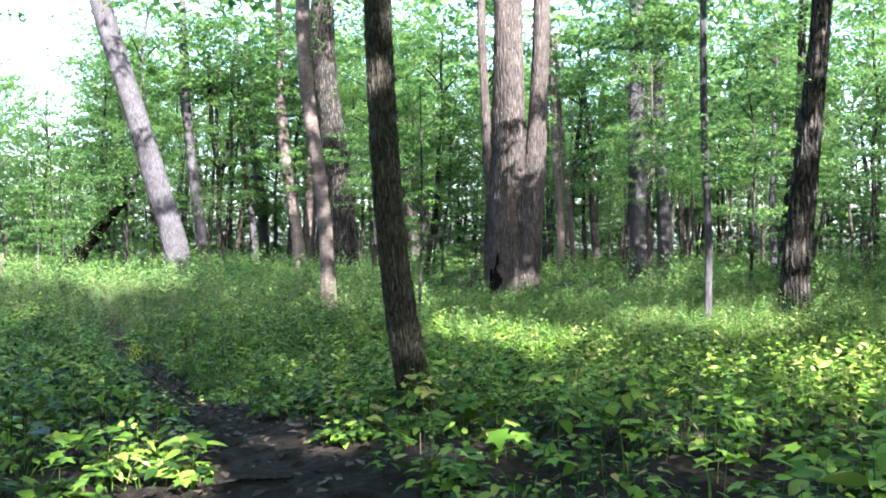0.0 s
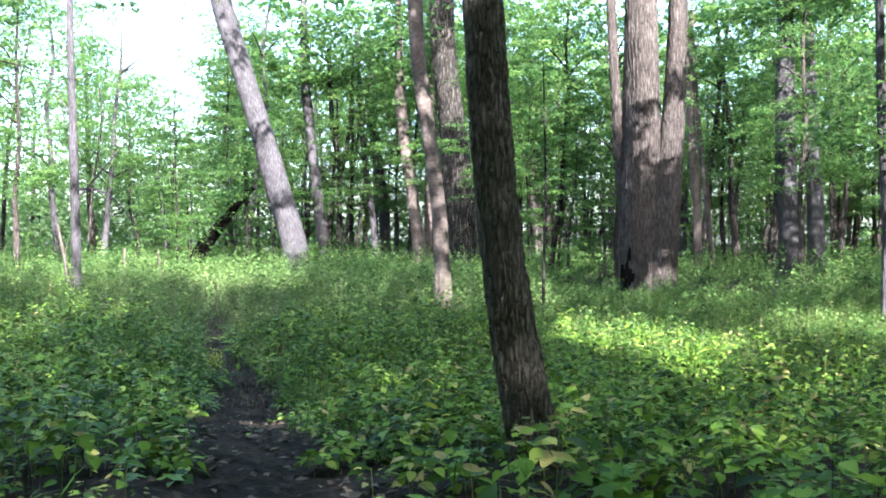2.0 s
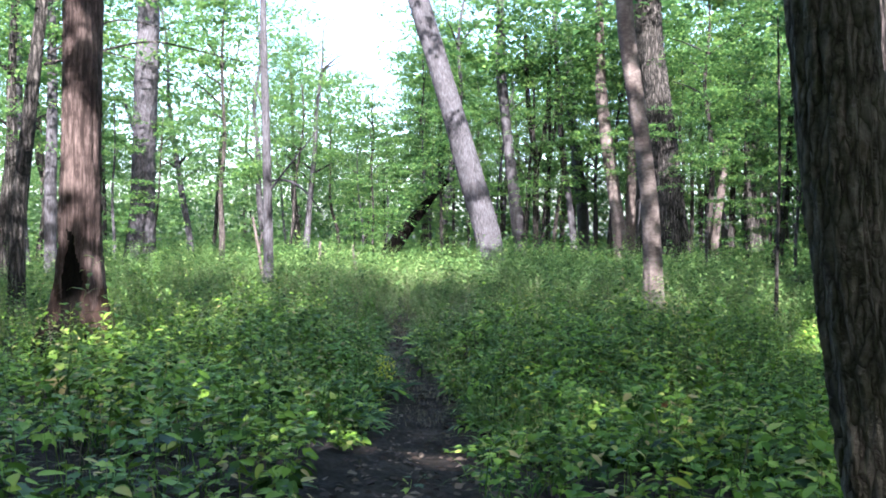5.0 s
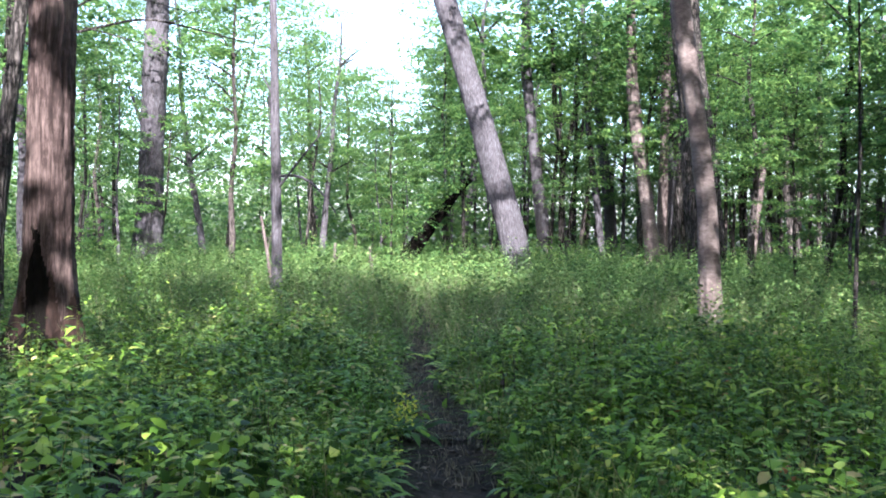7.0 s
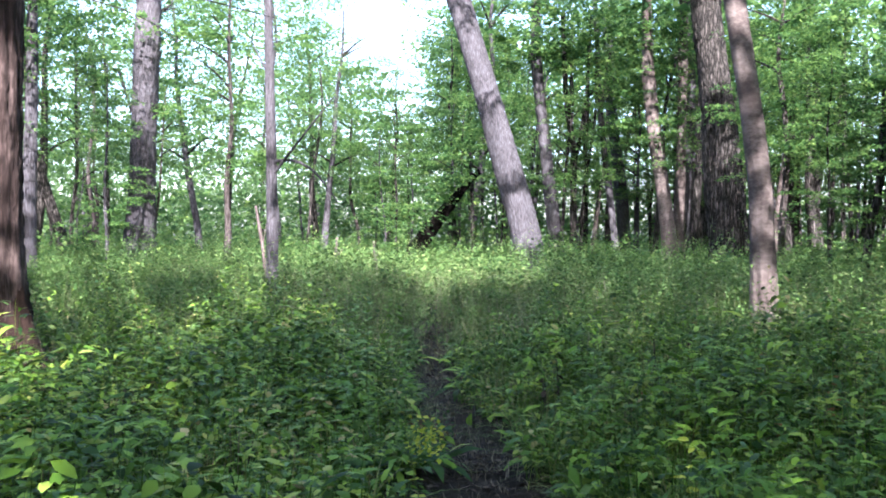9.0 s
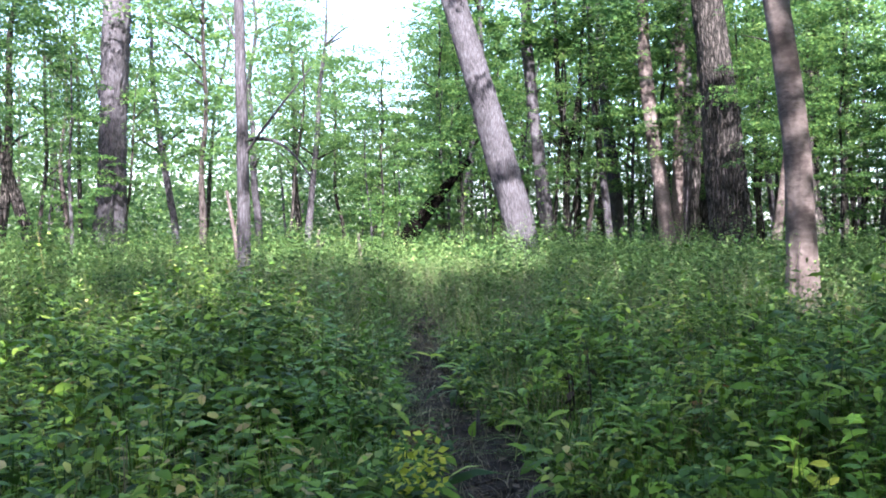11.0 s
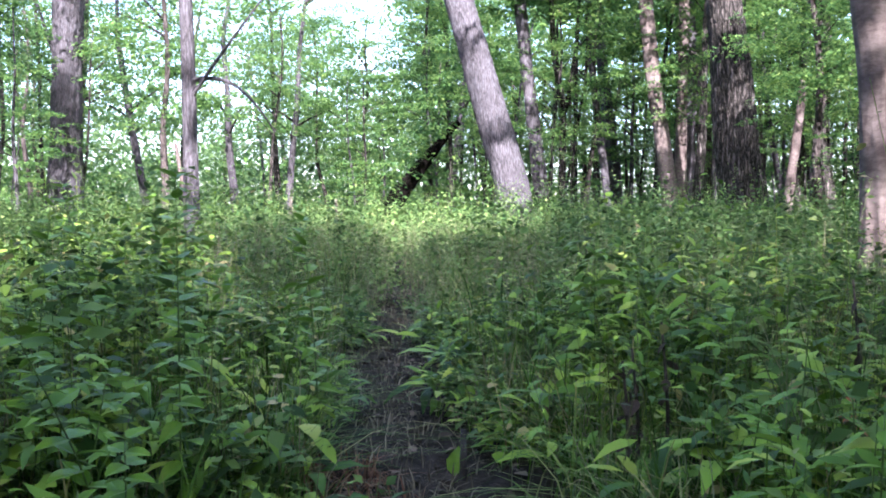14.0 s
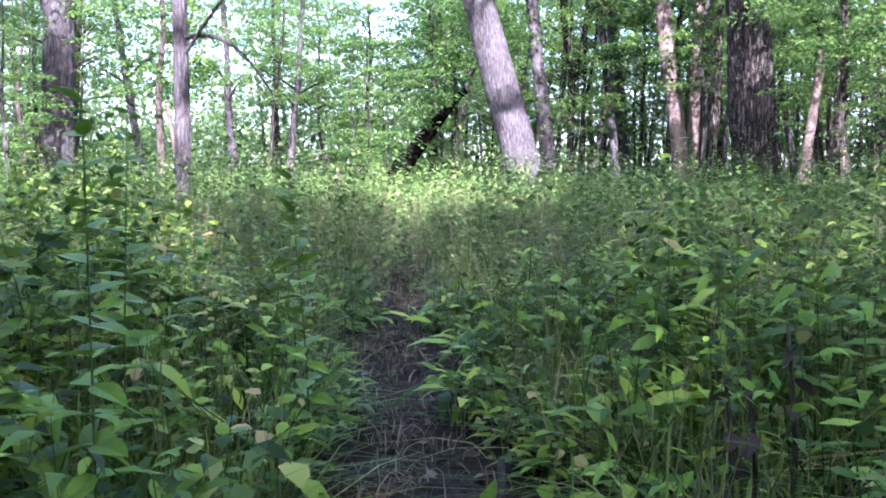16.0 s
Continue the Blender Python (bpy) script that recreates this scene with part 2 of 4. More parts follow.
LEAF_BROAD = (np.array([(0, 0, 0), (0.3, 0.3, 0.06), (0.24, 0.68, 0.03), (0, 1.0, -0.08), (-0.24, 0.68, 0.03), (-0.3, 0.3, 0.06)]), np.array([(0, 1, 5), (1, 2, 4), (1, 4, 5), (2, 3, 4)]))
LEAF_OVATE = (np.array([(0, 0, 0), (0.2, 0.1, 0.04), (0.3, 0.3, 0.06), (0.27, 0.52, 0.05), (0.14, 0.8, 0.0), (0, 1.0, -0.09), (-0.14, 0.8, 0.0), (-0.27, 0.52, 0.05), (-0.3, 0.3, 0.06), (-0.2, 0.1, 0.04), (0, 0.45, 0.0)]),
              np.array([(0, 1, 10), (1, 2, 10), (2, 3, 10), (3, 4, 10), (4, 5, 10), (5, 6, 10), (6, 7, 10), (7, 8, 10), (8, 9, 10), (9, 0, 10)]))
LEAF_LANCE = (np.array([(0, 0, 0), (0.13, 0.3, 0.03), (0.1, 0.65, 0.0), (0, 1.0, -0.2), (-0.1, 0.65, 0.0), (-0.13, 0.3, 0.03)]), np.array([(0, 1, 5), (1, 2, 4), (1, 4, 5), (2, 3, 4)]))
LEAF_LOBED = (np.array([(0, 0, 0), (0.42, 0.02, 0.0), (0.3, 0.27, 0.04), (0.55, 0.55, 0.0), (0.2, 0.6, 0.05), (0, 1.0, -0.08), (-0.2, 0.6, 0.05), (-0.55, 0.55, 0.0), (-0.3, 0.27, 0.04), (-0.42, 0.02, 0.0), (0, 0.4, 0.0)]),
              np.array([(0, 1, 10), (1, 2, 10), (2, 3, 10), (3, 4, 10), (4, 5, 10), (5, 6, 10), (6, 7, 10), (7, 8, 10), (8, 9, 10), (9, 0, 10)]))


def leaves(shape, at, heading, pitch, roll, size, width=1.0):
    """Many leaves as vertices and triangles: at (n,3), heading round z, pitch upward, roll about the midrib, size."""
    base, tri = shape
    n = len(at)
    b = base[None] * np.array([width, 1, 1]) * np.asarray(size)[:, None, None]
    x, y, z = b[..., 0], b[..., 1], b[..., 2]
    cr, sr = np.cos(roll)[:, None], np.sin(roll)[:, None]
    x, z = x * cr + z * sr, -x * sr + z * cr
    cp, sp = np.cos(pitch)[:, None], np.sin(pitch)[:, None]
    y, z = y * cp - z * sp, y * sp + z * cp
    ch, sh = np.cos(heading)[:, None], np.sin(heading)[:, None]
    x, y = x * ch - y * sh, x * sh + y * ch
    v = np.stack([x, y, z], -1) + at[:, None, :]
    f = tri[None] + (np.arange(n) * len(base))[:, None, None]
    return v.reshape(-1, 3), f.reshape(-1, 3)


def join(parts):
    vs, fs, k = [], [], 0
    for v, f in parts:
        vs.append(v)
        fs.append(f + k)
        k += len(v)
    return np.concatenate(vs), np.concatenate(fs)


# breaks cut in the leaves so sun reaches chosen trunks and ground: place, radius
BREAKS = [((2.25, 26.5, 5.0), 0.5), ((1.9, 26.4, 0.9), 0.2), ((-3.05, 18.9, 0.7), 0.4), ((-3.4, 18.9, 4.4), 0.12), ((-9.7, 12.2, 3.0), 0.42),
          ((3.3, 6.6, 0.9), 0.6), ((4.2, 10.0, 0.5), 0.8), ((1.0, 14.5, 0.8), 1.2), ((5.0, 17.0, 0.8), 1.3), ((-1.6, 31.0, 6.2), 2.0), ((1.0, 30.5, 6.5), 1.8), ((-3.4, 33.0, 6.8), 1.8), ((-5.9, 37.9, 7.5), 0.8), ((-6.5, 13.6, 0.8), -0.1), ((-7.6, 15.2, 0.8), 0.0), ((-8.6, 14.2, 0.9), -0.05), ((-6.9, 14.6, 0.8), -0.1), ((-7.4, 13.2, 0.8), -0.12), ((-9.4, 16.0, 0.9), 0.1),
          ((-15.0, 27.0, 0.9), 1.6), ((-9.5, 24.0, 1.0), 1.6), ((-6.3, 38.0, 8.5), 1.2), ((-11.4, 33.0, 2.0), 0.6), ((-12.0, 32.8, 4.5), 0.7), ((-12.8, 32.5, 7.0), 0.7), ((-2.0, 32.3, 3.5), 0.8), ((-0.8, 31.0, 3.5), 0.8), ((8.5, 23.0, 4.0), 1.2), ((-1.1, 2.1, 1.0), 0.38), ((-1.7, 3.85, 0.95), 0.12),
          ((4.0, 34.0, 6.0), 1.8), ((10.5, 32.0, 5.5), 1.8), ((14.0, 27.0, 4.5), 1.6), ((0.5, 40.0, 6.5), 1.8), ((-26.0, 44.0, 6.0), 2.2)]


def in_break(p):
    hit = np.zeros(len(p), bool)
    s = np.array(SUN)
    for place, r in BREAKS:
        d = p - np.array(place)
        along = d @ s
        off = np.linalg.norm(d - along[:, None] * s, axis=1)
        hit |= (along > 0.3) & (off < r + 0.26)
    return hit


def spray_points(rng, centres, radii, per, flat=0.18):
    """Leaf places in flat sprays round the given centres."""
    n = len(centres)
    a = rng.uniform(0, 2 * np.pi, (n, per))
    r = np.sqrt(rng.uniform(0, 1, (n, per))) * radii[:, None]
    z = rng.normal(0, flat, (n, per)) * radii[:, None] - 0.22 * r * r / np.maximum(radii[:, None], 0.01)
    p = np.stack([r * np.cos(a), r * np.sin(a), z], -1) + centres[:, None, :]
    return p.reshape(-1, 3), a.reshape(-1)


def crown_mesh_data(rng, sprays, per, low, high, spread, size, shape=LEAF_FAR, world_at=None, top_narrow=0.6):
    t = rng.uniform(0, 1, sprays)
    z = low + (high - low) * t
    reach = spread * (0.35 + 0.65 * np.sin(np.pi * np.clip(t * 0.85 + 0.12, 0, 1))) * (1 - top_narrow * t * 0.5)
    a = rng.uniform(0, 2 * np.pi, sprays)
    r = reach * np.sqrt(rng.uniform(0.02, 1, sprays))
    c = np.stack([r * np.cos(a), r * np.sin(a), z], -1)
    p, head = spray_points(rng, c, rng.uniform(0.35, 0.95, sprays) * spread * 0.42, per, 0.07)
    if world_at is not None:
        keep = ~in_break(p + np.array(world_at))
        p, head = p[keep], head[keep]
    n = len(p)
    return leaves(shape, p, head + rng.normal(0, 0.9, n) - np.pi / 2, rng.normal(-0.3, 0.3, n), rng.normal(0, 0.4, n), size * rng.uniform(0.6, 1.3, n))


def tube(points, radii, sides=10, rough=0.0, ridges=0, seed=0, flare=0.0):
    """A tapered, uneven tube along the points (x, y, z): vertices and quads, closed at the top."""
    p, r = np.asarray(points, float), np.asarray(radii, float)
    n = len(p)
    d = np.gradient(p, axis=0)
    d /= np.linalg.norm(d, axis=1)[:, None]
    ref = np.where(np.abs(d[:, 2:3]) > 0.75, np.array([[0, 1.0, 0]]), np.array([[0, 0, 1.0]]))
    u = np.cross(ref, d)
    u /= np.linalg.norm(u, axis=1)[:, None]
    w = np.cross(d, u)
    a = np.linspace(0, 2 * np.pi, sides, endpoint=False)
    rng = np.random.default_rng(seed)
    ph = rng.uniform(0, 6.28, 12)
    h = np.concatenate([[0], np.cumsum(np.linalg.norm(np.diff(p, axis=0), axis=1))])
    A, H = np.meshgrid(a, h)
    bump = 1 + 0.07 * np.sin(2 * A + ph[0] + 0.7 * H) + 0.05 * np.sin(3 * A + ph[1] - 0.9 * H)
    if ridges:
        bump += rough * np.sin(ridges * A + 1.3 * np.sin(3.1 * H + ph[2]) + 0.8 * np.sin(7.3 * H + 2 * A + ph[3])) + 0.5 * rough * np.sin(1.7 * ridges * A + 2.0 * np.sin(5.3 * H + ph[4]) + ph[5])
        bump += 0.5 * rough * rng.standard_normal(A.shape)
    if flare:
        low = np.exp(-H / 0.45)
        bump += flare * low * (1 + 0.55 * np.sin(5 * A + ph[6]) + 0.3 * np.sin(8 * A + ph[7]))
    R = r[:, None] * bump
    v = p[:, None, :] + R[..., None] * (np.cos(A)[..., None] * u[:, None, :] + np.sin(A)[..., None] * w[:, None, :])
    i = np.arange(n * sides).reshape(n, sides)
    j = np.roll(i, -1, axis=1)
    q = np.stack([i[:-1], j[:-1], j[1:], i[1:]], -1).reshape(-1, 4)
    v = np.concatenate([v.reshape(-1, 3), p[-1:]])
    cap = np.stack([i[-1], j[-1], np.full(sides, n * sides), np.full(sides, n * sides)], -1)
    tri = np.concatenate([q[:, [0, 1, 2]], q[:, [0, 2, 3]], cap[:, :3]])
    return v, tri


def line(points, step=0.25):
    """A smooth polyline through the points with an even step."""
    p = np.asarray(points, float)
    s = np.concatenate([[0], np.cumsum(np.linalg.norm(np.diff(p, axis=0), axis=1))])
    t = np.linspace(0, s[-1], max(3, int(s[-1] / step)))
    q = np.stack([np.interp(t, s, p[:, k]) for k in range(3)], -1)
    for _ in range(3):
        q[1:-1] = 0.25 * q[:-2] + 0.5 * q[1:-1] + 0.25 * q[2:]
    return q


def empty(name, at):
    ob = new(name)
    ob.location = at
    ob.empty_display_size = 0.2
    return ob


def tree(at, bends, radii, bark, label, group="", limbs=(), crown=None, sides=40, rough=0.045, ridges=17, flare=0.5, seed=1, stems=(), step=0.12, name="tree"):
    """A tree: trunk along bends (dx, dy, height), limbs, and a crown (low, high, spread, sprays, leaves in each)."""
    x, y = at
    z = float(ground(x, y)) - 0.06
    top = tagged(empty(name, (x, y, z)), label, "tree", group)
    p = line(bends, step)
    s = np.linspace(0, 1, len(p))
    rr = np.interp(s, np.linspace(0, 1, len(radii)), radii)
    mesh_object("trunk", *tube(p, rr, sides, rough, ridges, seed, flare), bark, top)
    for k, (pts, r0, r1) in enumerate(stems):
        q = line(pts, step)
        mesh_object("stem", *tube(q, np.linspace(r0, r1, len(q)), sides // 2, rough, ridges // 2, seed + k + 5), bark, top)
    for k, (pts, r0, r1) in enumerate(limbs):
        q = line(pts, 0.2)
        mesh_object("limb", *tube(q, np.linspace(r0, r1, len(q)), 8, 0.03, 3, seed + k + 20), bark, top)
    if crown:
        low, high, spread, sprays, per, size = crown
        rng = np.random.default_rng(seed + 50)
        off = p[-1] * np.array([1, 1, 0])
        v, f = crown_mesh_data(rng, sprays, per, low, high, spread, size, world_at=np.array([x, y, z]) + off)
        mesh_object("crown", v + off, f, M_TREE_LEAF, top, False)
    return top


# ---- trees beside the path ----
HIGH = (9.5, 14.0, 4.0, 60, 60, 0.22)
near_tree = tree((-0.29, 5.7), [(0, 0, 0), (-0.07, 0, 0.3), (-0.125, 0, 0.6), (-0.185, 0, 1.0), (-0.226, 0, 1.4), (-0.26, 0, 1.9), (-0.295, 0, 2.6), (-0.33, 0, 5.0), (-0.3, 0.2, 10)], [0.098, 0.087, 0.085, 0.083, 0.08, 0.075, 0.07, 0.06, 0.05, 0.03], M_BARK_FINE,
     "slim dark rough-barked tree leaning beside the dirt path", crown=(7.5, 11, 2.2, 30, 60, 0.2), limbs=[([(-0.36, 0, 3.3), (-0.9, 0.5, 3.5), (-1.7, 1.2, 3.3)], 0.02, 0.006)], rough=0.06, ridges=13, flare=0.22, seed=3, sides=72, step=0.04)
forked = tree((1.35, 27.0), [(0, 0, 0), (0, 0, 1.0), (0.0, 0, 3.0), (0.02, 0, 5.0), (0.0, 0, 8.0), (-0.1, 0.2, 14)], [0.53, 0.52, 0.51, 0.5, 0.48, 0.44, 0.38, 0.3], M_BARK_BROWN,
     "massive brown forked tree with a second fused stem", crown=HIGH, seed=5, sides=84, rough=0.035, ridges=25, flare=0.14,
     stems=[([(0.5, -0.16, 0.0), (0.62, -0.16, 1.5), (0.74, -0.14, 3.2), (0.83, -0.1, 4.6), (0.93, -0.02, 6.5), (1.02, 0, 8.5), (1.15, 0, 13)], 0.4, 0.2),
            ([(-0.36, 0.25, 0.0), (-0.46, 0.22, 3.0), (-0.62, 0.15, 4.6), (-0.74, 0.1, 6.5), (-0.86, 0.05, 8.5), (-0.95, 0, 12)], 0.2, 0.1)])
tree((-3.05, 19.0), [(0, 0, 0), (-0.03, 0, 1.2), (-0.08, 0, 2.2), (-0.22, 0, 3.3), (-0.3, 0, 3.8), (-0.52, 0, 5.2), (-0.6, 0, 6.2), (-0.7, 0, 12)], [0.18, 0.16, 0.155, 0.152, 0.145, 0.13, 0.11, 0.08], M_BARK_PALE,
     "pale tan smooth-barked tree with a bend in its trunk", crown=HIGH, seed=8, rough=0.02, ridges=9, flare=0.25, sides=48)
snag = tree((-9.8, 12.4), [(0, 0, 0), (-0.02, 0, 0.8), (-0.02, 0, 2.5), (0.03, 0, 5), (0.1, 0, 9)], [0.34, 0.275, 0.265, 0.26, 0.25, 0.24, 0.2], M_SNAG,
     "dead barkless reddish-brown trunk with a charred hollow base", name="dead_tree", seed=11, rough=0.04, ridges=15, flare=0.85, sides=84, step=0.06,
     stems=[([(-0.42, 0.3, 0), (-0.44, 0.3, 2), (-0.4, 0.3, 5), (-0.2, 0.3, 9)], 0.14, 0.1)])
tree((-11.15, 33.3), [(0, 0, 0), (-0.25, -0.1, 1.5), (-1.25, -0.5, 5.4), (-2.5, -1.0, 9.7), (-4.2, -1.5, 16)], [0.48, 0.44, 0.43, 0.42, 0.40, 0.37, 0.34, 0.3, 0.25], M_BARK_GREY,
     "large leaning grey tree with furrowed bark", crown=(13, 18, 5, 60, 60, 0.25), seed=14, sides=64, rough=0.03, ridges=23, flare=0.25)
tree((-5.55, 38.8), [(0, 0, 0), (-0.1, 0, 2), (-0.5, 0, 6), (-0.9, 0, 9.5), (-1.2, 0, 16)], [0.70, 0.64, 0.6, 0.57, 0.53, 0.49, 0.44, 0.36], M_BARK_DARK,
     "broad dark tree with deeply furrowed bark", crown=(12, 18, 5, 60, 60, 0.25), seed=17, sides=84, rough=0.045, ridges=27, flare=0.2)
tree((6.75, 33.3), [(0, 0, 0), (0, 0, 2), (-0.12, 0, 6), (-0.15, 0, 10), (-0.1, 0, 15)], [0.40, 0.34, 0.3, 0.29, 0.28, 0.24, 0.2], M_BARK_GREY,
     "straight grey tree at the wood edge", crown=HIGH, seed=21, rough=0.03)
tree((5.2, 18.4), [(0, 0, 0), (0.02, 0, 2), (-0.08, 0, 4), (-0.13, 0, 7), (-0.1, 0, 10)], [0.085, 0.08, 0.075, 0.07, 0.06, 0.05], M_BARK_GREY,
     "thin straight grey pole of a young tree", crown=(3.4, 9.5, 1.9, 50, 60, 0.14), seed=23, sides=18, rough=0.03, ridges=5, flare=0.1)
tree((7.5, 19.6), [(0, 0, 0), (0.05, 0, 1.5), (0.28, 0, 4), (0.5, -0.1, 6.5), (0.8, -0.1, 11)], [0.30, 0.27, 0.255, 0.24, 0.215, 0.2, 0.16], M_BARK_DARK,
     "dark brown tree with rough flaking bark", crown=HIGH, seed=25, rough=0.06, ridges=15, flare=0.25, sides=56)
tree((-12.3, 20.5), [(0, 0, 0), (-0.03, 0, 2), (-0.1, 0, 5), (-0.16, 0, 7), (-0.1, 0, 10)], [0.12, 0.105, 0.095, 0.085, 0.075, 0.05], M_BARK_GREY,
     "thin upright grey tree with a few side branches", crown=(6.5, 10, 1.8, 20, 50, 0.16), seed=27, sides=18, rough=0.03, ridges=5, flare=0.2,
     limbs=[([(-0.06, 0, 2.9), (0.5, 0.1, 3.0), (1.0, 0.2, 2.6), (1.3, 0.3, 2.1)], 0.035, 0.012), ([(-0.05, 0, 2.6), (0.6, 0, 3.3), (1.4, 0, 4.1)], 0.03, 0.01), ([(-0.1, 0, 4.6), (-0.7, 0.2, 5.4)], 0.03, 0.01)])
tree((-24.0, 29.0), [(0, 0, 0), (0.05, 0, 2), (0.15, 0, 5), (0.35, 0, 8), (0.5, 0, 13)], [0.55, 0.46, 0.43, 0.4, 0.36, 0.3], M_BARK_GREY,
     "weathered grey-brown tree with a ragged top", crown=(8, 14, 4.2, 70, 60, 0.2), seed=29, rough=0.05, ridges=13,
     limbs=[([(0.2, 0, 4.5), (-0.6, 0.2, 5.8), (-1.2, 0.2, 7.2)], 0.1, 0.04)])
tree((-13.9, 45.3), [(0, 0, 0), (-0.3, 0, 2.5), (-0.9, 0, 7), (-1.2, 0, 10), (-1.3, 0, 15)], [0.34, 0.3, 0.28, 0.26, 0.22, 0.18], M_BARK_GREY,
     "slender grey tree leaning slightly", crown=HIGH, seed=31, rough=0.03)
tree((-8.2, 42.5), [(0, 0, 0), (-0.3, 0, 2.5), (-0.8, 0, 6), (-1.1, 0, 8.5), (-1.2, 0, 14)], [0.34, 0.3, 0.27, 0.25, 0.2, 0.16], M_BARK_PALE,
     "tan trunk with a leafy upper stem", crown=(6, 13, 3, 60, 60, 0.2), seed=33, rough=0.03)
tree((-8.55, 48.5), [(0, 0, 0), (0.05, 0, 5), (-0.02, 0, 11), (0, 0, 16)], [0.4, 0.36, 0.33, 0.3, 0.2], M_BARK_GREY, "tall straight grey tree", crown=HIGH, seed=35, rough=0.03)
tree((4.45, 39.7), [(0, 0, 0), (-0.05, 0, 3), (-0.4, 0, 8), (-0.6, 0, 12)], [0.2, 0.18, 0.16, 0.13], M_BARK_PALE, "thin pale straight tree", seed=37, rough=0.02, sides=20, ridges=5, crown=(9, 13, 2, 24, 60, 0.2))
tree((5.35, 41.6), [(0, 0, 0), (-0.25, 0, 3), (-0.8, 0, 8), (-1.0, 0, 12)], [0.15, 0.14, 0.12, 0.1], M_BARK_PALE, "thin whitish leaning tree", seed=39, rough=0.02, sides=20, ridges=5, crown=(9, 13, 2, 24, 60, 0.2))

tree((-29.1, 30.4), [(0, 0, 0), (-0.1, -0.1, 1.2), (-0.75, -0.85, 4.5), (-0.85, -0.95, 6.5), (-1.05, -1.2, 9.5)], [0.24, 0.2, 0.18, 0.16, 0.14], M_BARK_DARK, "dark crooked tree curving over to one side", seed=41, sides=18, rough=0.03, ridges=5, crown=(8, 11, 2.4, 40, 50, 0.2))
tree((-14.15, 15.0), [(0, 0, 0), (0.0, 0.05, 2), (0.25, 0.4, 6), (0.5, 0.6, 10)], [0.14, 0.12, 0.11, 0.09], M_BARK_DARK, "dark leaning tree behind the dead trunk", limbs=[([(0.3, 0.4, 5.0), (1.8, 1.6, 5.6), (3.8, 3.2, 5.1)], 0.028, 0.006), ([(0.35, 0.45, 5.2), (1.6, 0.9, 5.9), (3.0, 1.4, 5.5)], 0.026, 0.006), ([(1.0, 1.0, 5.35), (2.2, 1.4, 5.0), (3.1, 1.9, 4.4)], 0.014, 0.004)], seed=43, sides=28, rough=0.04, ridges=9, crown=(6.5, 11, 2.8, 50, 60, 0.18))
tree((-1.03, 19.1), [(0, 0, 0), (0.02, 0, 1.5), (0.05, 0.05, 3), (0.0, 0, 5.5)], [0.03, 0.026, 0.022, 0.012], M_BARK_DARK, "thin dark upright sapling stem", seed=44, sides=8, rough=0.02, ridges=3, crown=(3.2, 5.6, 0.9, 14, 40, 0.11))
tree((-21.4, 22.4), [(0, 0, 0), (0.0, 0, 3), (0.1, 0, 6), (0.1, 0, 10)], [0.18, 0.16, 0.14, 0.11], M_BARK_GREY, "slim grey upright tree in the clearing", seed=45, sides=20, rough=0.03, ridges=7, crown=(6, 10, 2.2, 40, 60, 0.17))
tree((-12.1, 51.5), [(0, 0, 0), (-0.2, 0, 3), (-0.9, 0, 9), (-1.2, 0, 14)], [0.33, 0.3, 0.26, 0.2], M_BARK_GREY, "grey tree standing deeper in the wood", seed=47, sides=20, rough=0.03, ridges=7, crown=HIGH)
tree((9.1, 38.9), [(0, 0, 0), (-0.1, 0, 3), (-0.4, 0, 9), (-0.5, 0, 14)], [0.36, 0.3, 0.26, 0.2], M_BARK_GREY, "grey tree in the shade of the wood", seed=49, sides=24, rough=0.03, ridges=9, crown=HIGH)
tree((9.3, 25.3), [(0, 0, 0), (0.1, 0, 2), (0.5, 0, 5), (0.6, 0, 9)], [0.17, 0.15, 0.13, 0.1], M_BARK_DARK, "thin dark leaning tree among the foliage", seed=51, sides=16, rough=0.03, ridges=5, crown=(3.6, 9, 2.6, 60, 60, 0.15))

tree((-8.26, 44.5), [(0, 0, 0), (0.0, 0, 3), (0.1, 0, 8), (0.1, 0, 14)], [0.24, 0.21, 0.2, 0.15], M_BARK_PALE, "tan straight trunk beside a second tan tree", seed=53, sides=24, rough=0.03, ridges=7, crown=HIGH)
tree((-8.37, 55.6), [(0, 0, 0), (-0.15, 0, 4), (-0.5, 0, 10), (-0.7, 0, 16)], [0.4, 0.36, 0.34, 0.26], M_BARK_DARK, "dark grey trunk beyond the broad furrowed tree", seed=55, sides=28, rough=0.03, ridges=9, crown=HIGH)
tree((-11.28, 46.0), [(0, 0, 0), (-0.35, 0, 3), (-0.9, 0, 7.5), (-1.2, 0, 13)], [0.17, 0.15, 0.13, 0.1], M_BARK_GREY, "thin grey-brown leaning tree in the wood", seed=57, sides=18, rough=0.03, ridges=5, crown=HIGH)
tree((-13.3, 45.6), [(0, 0, 0), (0.0, 0, 3), (0.0, 0, 5.5), (-0.4, 0, 8), (-0.6, 0, 12)], [0.17, 0.15, 0.13, 0.1], M_BARK_DARK, "dark forked young tree in the wood", seed=59, sides=18, rough=0.03, ridges=5, crown=HIGH,
     stems=[([(0.0, 0, 5.0), (0.35, 0, 6.2), (0.6, 0, 8), (0.8, 0, 12)], 0.12, 0.06)])
tree((-4.45, 43.8), [(0, 0, 0), (0.25, 0, 2.5), (0.45, 0, 4.2), (0.6, 0, 5.7)], [0.2, 0.18, 0.17, 0.13], M_BARK_PALE, "broken tan leaning dead trunk in the wood", name="dead_tree", seed=61, sides=18, rough=0.05, ridges=5)


